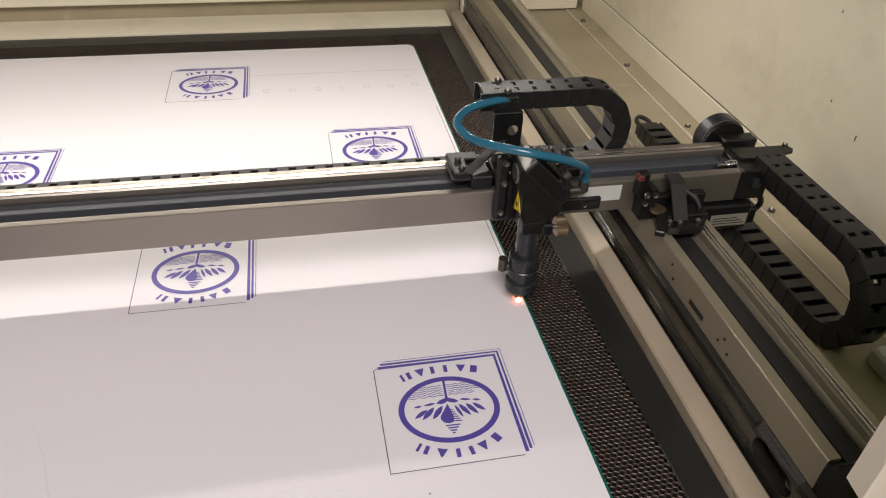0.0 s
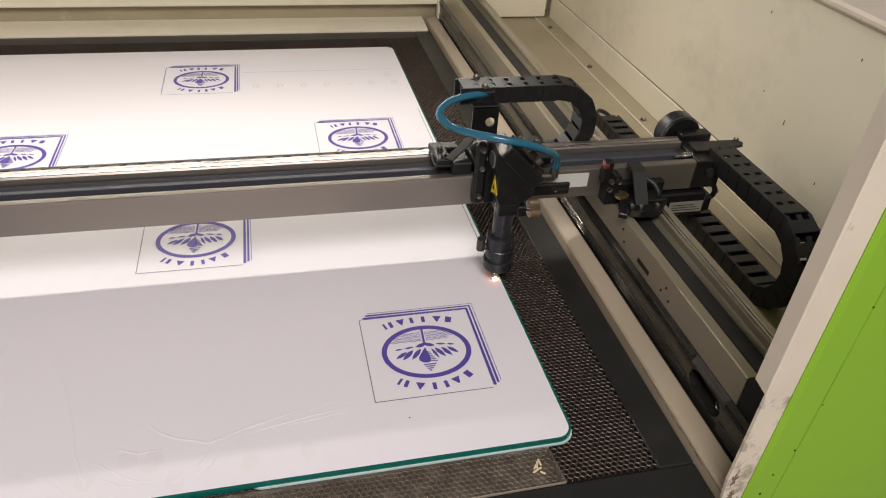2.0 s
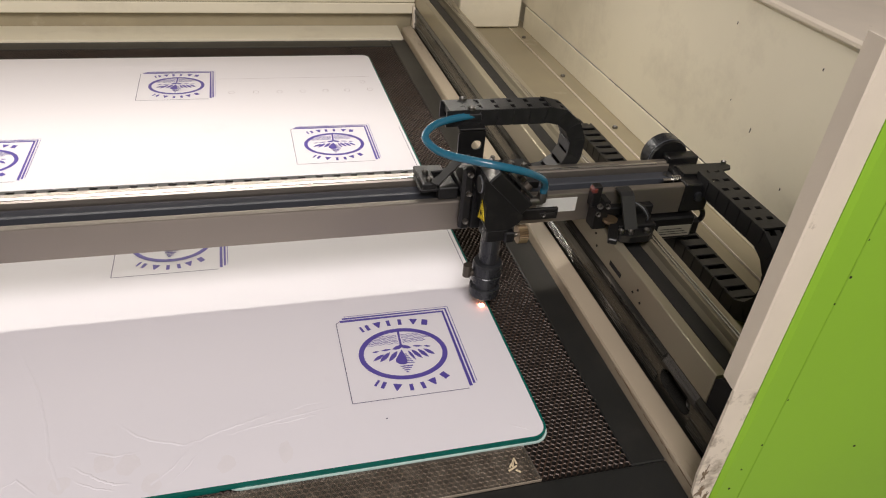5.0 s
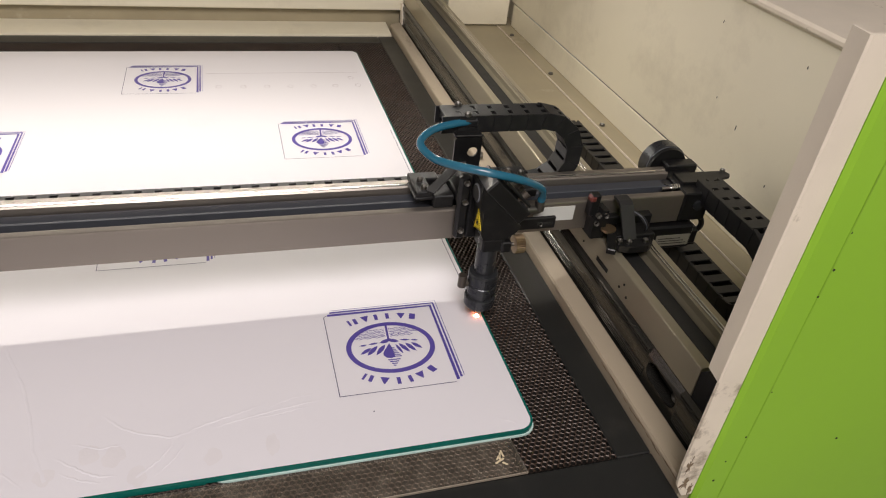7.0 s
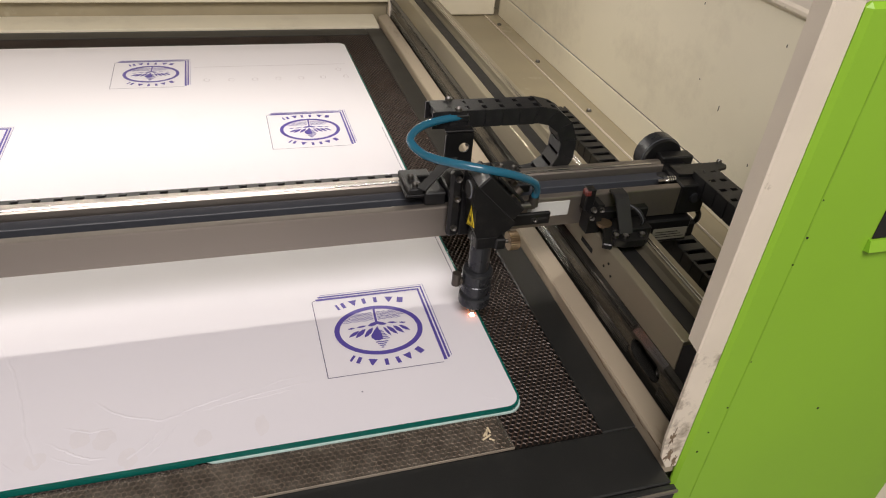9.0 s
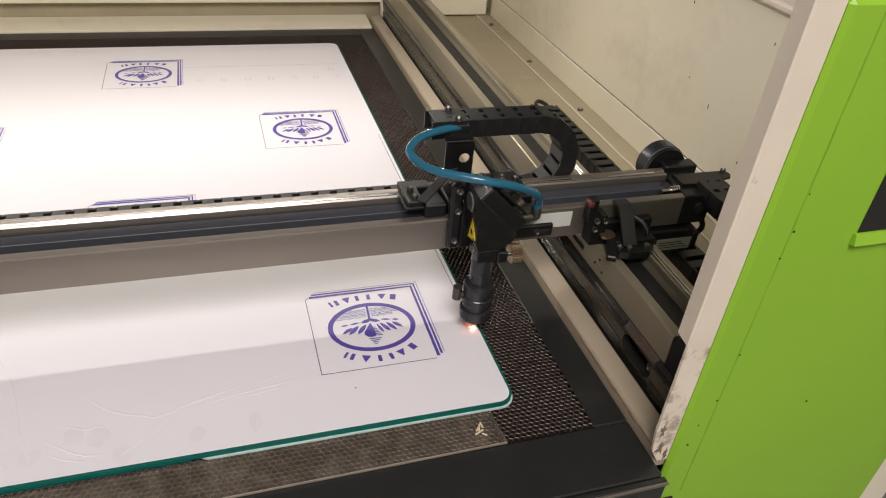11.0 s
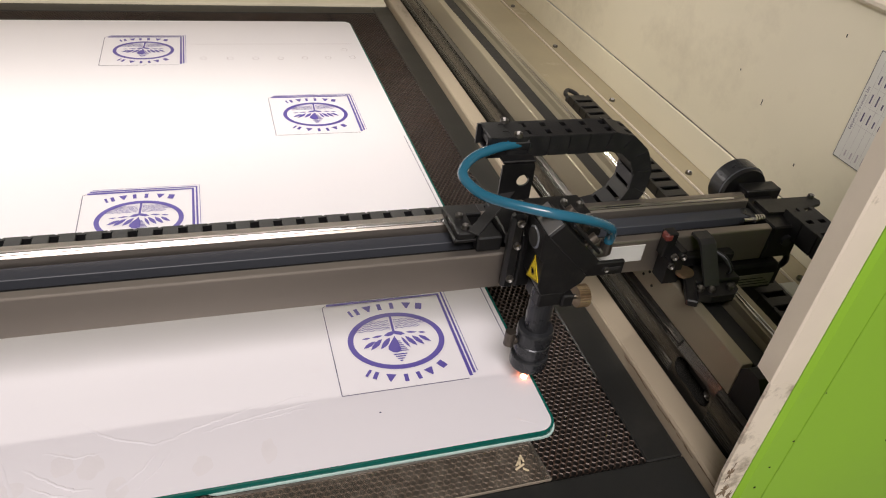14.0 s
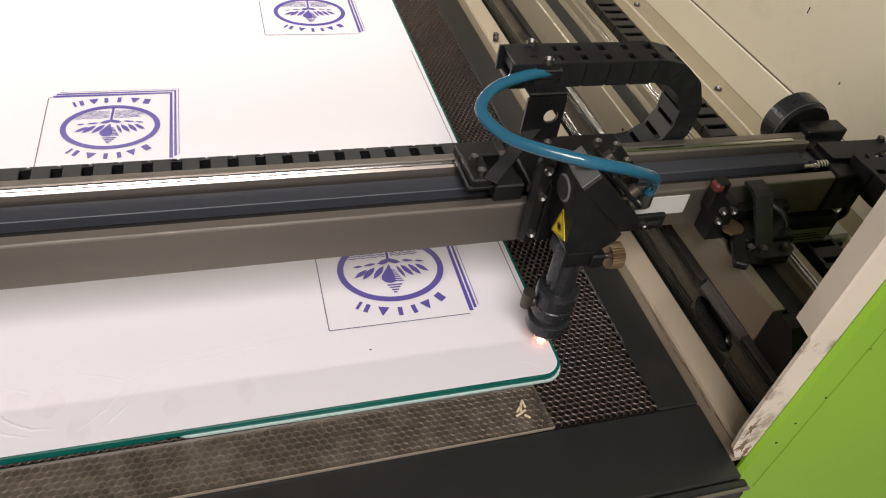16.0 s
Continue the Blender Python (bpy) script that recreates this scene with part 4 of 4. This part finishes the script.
# warning triangle
tri = [(0.0020, 0.1255), (0.0088, 0.1025), (-0.0098, 0.1095)]
part("warning_sign", prism(tri, "x", -0.0190, -0.0185), YELLOW, head, "yellow warning triangle with black border")
mid = (sum(p[0] for p in tri) / 3, sum(p[1] for p in tri) / 3)
rim = [tuple(m0 + (c - m0) * 0.86 for c, m0 in zip(p, mid)) for p in tri]
edge_bm = ribbon(rim, 0.0009, closed=True, z1=0.0)
star = [edge_bm]
for k in range(8):
    a = math.pi * k / 8
    ln = 0.0032
    star.append(ribbon([(mid[0] - ln * math.cos(a), mid[1] - ln * math.sin(a)), (mid[0] + ln * math.cos(a), mid[1] + ln * math.sin(a))], 0.0005, z1=0.0))
sg = part("warning_mark", merge(*star), PIT, head)
sg.matrix_local = Matrix.Translation((-0.0192, 0, 0)) @ Matrix(((0, 0, 1, 0), (1, 0, 0, 0), (0, 1, 0, 0), (0, 0, 0, 1)))

# carriage on the beam, upright bracket and clamp
part("carriage_body", boxes((-0.0320, 0.0480, 0.0275, 0.0740, 0.1175, 0.1270), (-0.0220, 0.0180, 0.0182, 0.0255, 0.0830, 0.1310), (-0.0700, -0.0330, 0.0330, 0.0640, 0.1175, 0.1215), bevel=0.0012), BLACK, head, "black carriage block on the beam")
part("belt_clamp", boxes((-0.0680, -0.0540, 0.0320, 0.0600, 0.1216, 0.1275), (-0.0530, -0.0335, 0.0290, 0.0390, 0.1115, 0.1240), (-0.0680, -0.0400, 0.0605, 0.0740, 0.1180, 0.1250), bevel=0.001), BLACK, head, "black belt clamp")
part("belt_tail", boxes((-0.030, 0.030, -0.0045, 0.0045, -0.0007, 0.0007), bevel=0.0002, m=Matrix.Translation((-0.0360, 0.0500, 0.1335)) @ pose(0, 0, 0, 0, -9, 44)), RUBBER, head, "loose grey belt end")
for p in ((-0.0610, 0.0531, 0.1290), (-0.0605, 0.0386, 0.1290), (-0.0250, 0.0330, 0.1285), (-0.0060, 0.0640, 0.1285), (0.0415, 0.0572, 0.1285), (0.0415, 0.0396, 0.1285), (0.0300, 0.0620, 0.1285)):
    screw(head, p, "z", 0.0030, 0.0032)
rim, hole = [], []
for k in range(40):                                       # upright plate with a round hole through it
    a = 2 * math.pi * k / 40
    c, d = math.cos(a), math.sin(a)
    f = min((0.0085 if c > 0 else 0.0185) / max(abs(c), 1e-6), (0.0150 if d > 0 else 0.0170) / max(abs(d), 1e-6))
    rim.append((-0.0075 + f * c, 0.1480 + f * d))
    hole.append((-0.0075 + 0.0050 * c, 0.1480 + 0.0050 * d))
bm = bmesh.new()
rings = [[bm.verts.new((x, y, z)) for x, z in pts] for y, pts in ((0.0665, rim), (0.0665, hole), (0.0685, hole), (0.0685, rim))]
for a, b in zip(rings, rings[1:] + rings[:1]):
    for k in range(40):
        bm.faces.new((a[k], a[(k + 1) % 40], b[(k + 1) % 40], b[k]))
part("bracket", bm, BLACK, head, "black angle bracket with a round hole")
part("bracket_top", boxes((-0.0260, 0.0010, 0.0665, 0.1000, 0.1632, 0.1656), bevel=0.0008), BLACK, head)
screw(head, (-0.0120, 0.0790, 0.1812), "z", 0.0036, 0.003, "clamp_screw")
screw(head, (-0.0150, 0.1020, 0.1812), "z", 0.0036, 0.003, "clamp_screw")
part("chain_clamp", boxes((-0.0330, 0.0020, 0.0755, 0.1045, 0.1658, 0.1800), bevel=0.0045), PLASTIC, head, "black chain end piece")
part("air_hose", tube([(-0.002, 0.080, 0.173), (-0.021, 0.077, 0.1735), (-0.050, 0.064, 0.1735), (-0.0645, 0.049, 0.1690), (-0.0595, 0.034, 0.1640), (-0.0480, 0.018, 0.1640), (-0.0160, -0.002, 0.1640), (0.0160, -0.002, 0.1550),
                       (0.0390, 0.006, 0.1415), (0.0465, 0.012, 0.1300), (0.0470, 0.014, 0.1220)], 0.0038, 14, 10), HOSE, head, "translucent blue air hose", smooth=True)
part("hose_fitting", cyl(cyl(bmesh.new(), (0.0470, 0.015, 0.1165), "z", 0.0048, 0.010, seg=14), (0.0410, 0.015, 0.1120), "x", 0.0040, 0.014, seg=14), STEEL, head, "small metal elbow fitting")
part("cut_spot", turned((HX, 0, 0.0), [(0.0024, 0.0004), (0.0018, 0.0013), (0.0006, 0.0022)], 16), SPOT, head, "glowing orange cutting point", smooth=True)


# ---- cable chains ----
def link_mesh(pitch, width, height):
    """One chain link: overlapping cheek plates, a broad upper cover with two small windows at its end, and a lower cross bar."""
    t, p, h, w = 0.0022, pitch, height / 2, width / 2
    pieces = []
    for s in (-1, 1):                                    # cheek with a stepped-in tail that slips inside the next link
        a, b, c, d = s * w, s * (w - t), s * (w - 0.0010), s * (w - 0.0010 - t)
        pieces.append(prism([(-0.60 * p, a), (0.30 * p, a), (0.30 * p, c), (0.62 * p, c), (0.62 * p, d), (0.26 * p, d), (0.26 * p, b), (-0.60 * p, b)], "z", -h, h))
    e = w - 0.0004
    pieces.append(prism([(-0.44 * p, -e), (0.58 * p, -e), (0.58 * p, -0.68 * w), (0.30 * p, -0.68 * w), (0.30 * p, -0.20 * w), (0.60 * p, -0.20 * w), (0.60 * p, 0.20 * w), (0.30 * p, 0.20 * w),
                         (0.30 * p, 0.68 * w), (0.58 * p, 0.68 * w), (0.58 * p, e), (-0.44 * p, e)], "z", h - 0.0016, h + 0.0004))
    pieces.append(boxes((-0.40 * p, 0.22 * p, -w + 0.0006, w - 0.0006, -h - 0.0002, -h + 0.0018), bevel=0.0004))
    bm = merge(*pieces)
    me = bpy.data.meshes.new("link")
    bmesh.ops.recalc_face_normals(bm, faces=bm.faces)
    bm.to_mesh(me)
    bm.free()
    me.materials.append(PLASTIC)
    return me


# chain on the beam: out from the clamp, round a bend and back along the beam
PX, RX, ZL, CXB, YC = 0.0172, 0.0378, 0.0962, 0.0675, 0.0895
beam_chain = thing("cable_chain", "black plastic cable chain looped over the gantry beam", "cable chain", "cable chains")
mesh_x = link_mesh(PX, 0.0265, 0.0165)
OUT = 0.103                    # length of the upper run
length, s = OUT + math.pi * RX + 0.84, PX / 2
while s < length:
    if s < OUT:
        x, z, a = CXB - OUT + s, ZL + 2 * RX, 0.0
    elif s < OUT + math.pi * RX:
        a = (s - OUT) / RX
        x, z = CXB + RX * math.sin(a), ZL + RX + RX * math.cos(a)
    else:
        x, z, a = CXB - (s - OUT - math.pi * RX), ZL, math.pi
    o = new("link", mesh_x)
    o.parent = beam_chain
    o.matrix_local = Matrix.Translation((x, YC, z)) @ pose(0, 0, 0, 0, math.degrees(a), 0)
    s += PX

# chain along the side wall: one end fixed on the floor, the other carried by the gantry
PY, RY, ZF, XC, YF = 0.0185, 0.0420, 0.0262, 0.2460, 0.500
side_chain = thing("cable_chain", "black plastic cable chain rolling along the side floor", "cable chain", "cable chains")
mesh_y = link_mesh(PY, 0.0290, 0.0200)
LEN_Y = 0.640
N_Y = int(LEN_Y / PY)
side_links = []
for k in range(N_Y):
    o = new("link", mesh_y)
    o.parent = side_chain
    side_links.append(o)
part("chain_anchor", boxes((XC - 0.015, XC + 0.015, YF - 0.004, YF + 0.012, 0.0164, 0.0330), bevel=0.003), PLASTIC, side_chain, "fixed black chain end")
part("anchor_cable", tube([(XC - 0.006, YF + 0.008, 0.026), (XC - 0.010, YF + 0.020, 0.030), (XC - 0.002, YF + 0.030, 0.031), (XC + 0.008, YF + 0.024, 0.028), (XC + 0.010, YF + 0.008, 0.024)], 0.0030, 10, 8), PLASTIC, side_chain, "black cable leaving the chain")


def side_pose(k, t):
    """Pose of link k of the side chain at t: along the floor, round the bend, back above."""
    bend = (YF + math.pi * RY + ride(t) + 0.048 - LEN_Y) / 2
    s = (k + 0.5) * PY
    low = YF - bend
    if s < low:
        y, z, a = YF - s, ZF, 180
    elif s < low + math.pi * RY:
        q = (s - low) / RY
        y, z, a = bend - RY * math.sin(q), ZF + RY - RY * math.cos(q), 180 - math.degrees(q)
    else:
        y, z, a = bend + (s - low - math.pi * RY), ZF + 2 * RY, 0
    return Matrix.Translation((XC, y, z)) @ pose(0, 0, 0, 0, 0, 90) @ pose(0, 0, 0, 0, -a, 0)


# ---- the growing cut and the lamp strip ----
cut = thing("cut_line", "fine dark cut line in the white film behind the cutting head", "cut")
part("kerf", ribbon([(-0.0045, 0.0), (-0.0045, 0.42)], 0.0007), INK, cut)

strip = thing("strip_lamp", "slim white strip lamp between the side walls", "lamp")
part("channel", boxes((X_LEFT + 0.002, 0.3320, STRIP_Y - 0.010, STRIP_Y + 0.010, STRIP_Z, STRIP_Z + 0.010), bevel=0.001), WHITE, strip)

# ---- the room round the machine ----
def room_part(name, *dims, material):
    ob = part(name, boxes(*dims, bevel=0), material)
    return tagged(ob, kind="structure")


room_part("floor", (-3.6, 2.8, -3.2, 3.2, -1.0, -0.93), material=CONCRETE)
room_part("ceiling", (-3.6, 2.8, -3.2, 3.2, 1.90, 2.0), material=WALLPAINT)
room_part("wall_north", (-3.6, 2.8, 3.0, 3.2, -0.93, 1.90), material=WALLPAINT)
room_part("wall_south", (-3.6, 2.8, -3.2, -3.0, -0.93, 1.90), material=WALLPAINT)
room_part("wall_west", (-3.6, -3.4, -3.0, 3.0, -0.93, 1.90), material=WALLPAINT)
room_part("wall_east", (2.6, 2.8, -3.0, 3.0, -0.93, 1.90), material=WALLPAINT)
# assumed housing for the added fill light, out of view
fill_lamp = thing("fill_lamp", "unseen flat ceiling lamp, added as source of the soft front light", "lamp")
part("housing", boxes((-1.02, 0.12, -1.87, -0.83, 1.875, 1.899), bevel=0.002), WHITE, fill_lamp)

# ---- what moves ----
RIDE_0, RIDE_V = 0.2341, -0.012892


def ride(t):
    return RIDE_0 + RIDE_V * t


def motions():
    times = [0, 0.1] + [0.5 * k for k in range(1, 32)] + [15.9, 16]
    for ob in (gantry, head, beam_chain, cut):
        walk(ob, [(t, pose(0, ride(t), 0)) for t in times])
    for k, o in enumerate(side_links):
        walk(o, [(t, side_pose(k, t)) for t in [0, 0.1] + list(range(1, 16)) + [15.9, 16]])


motions()
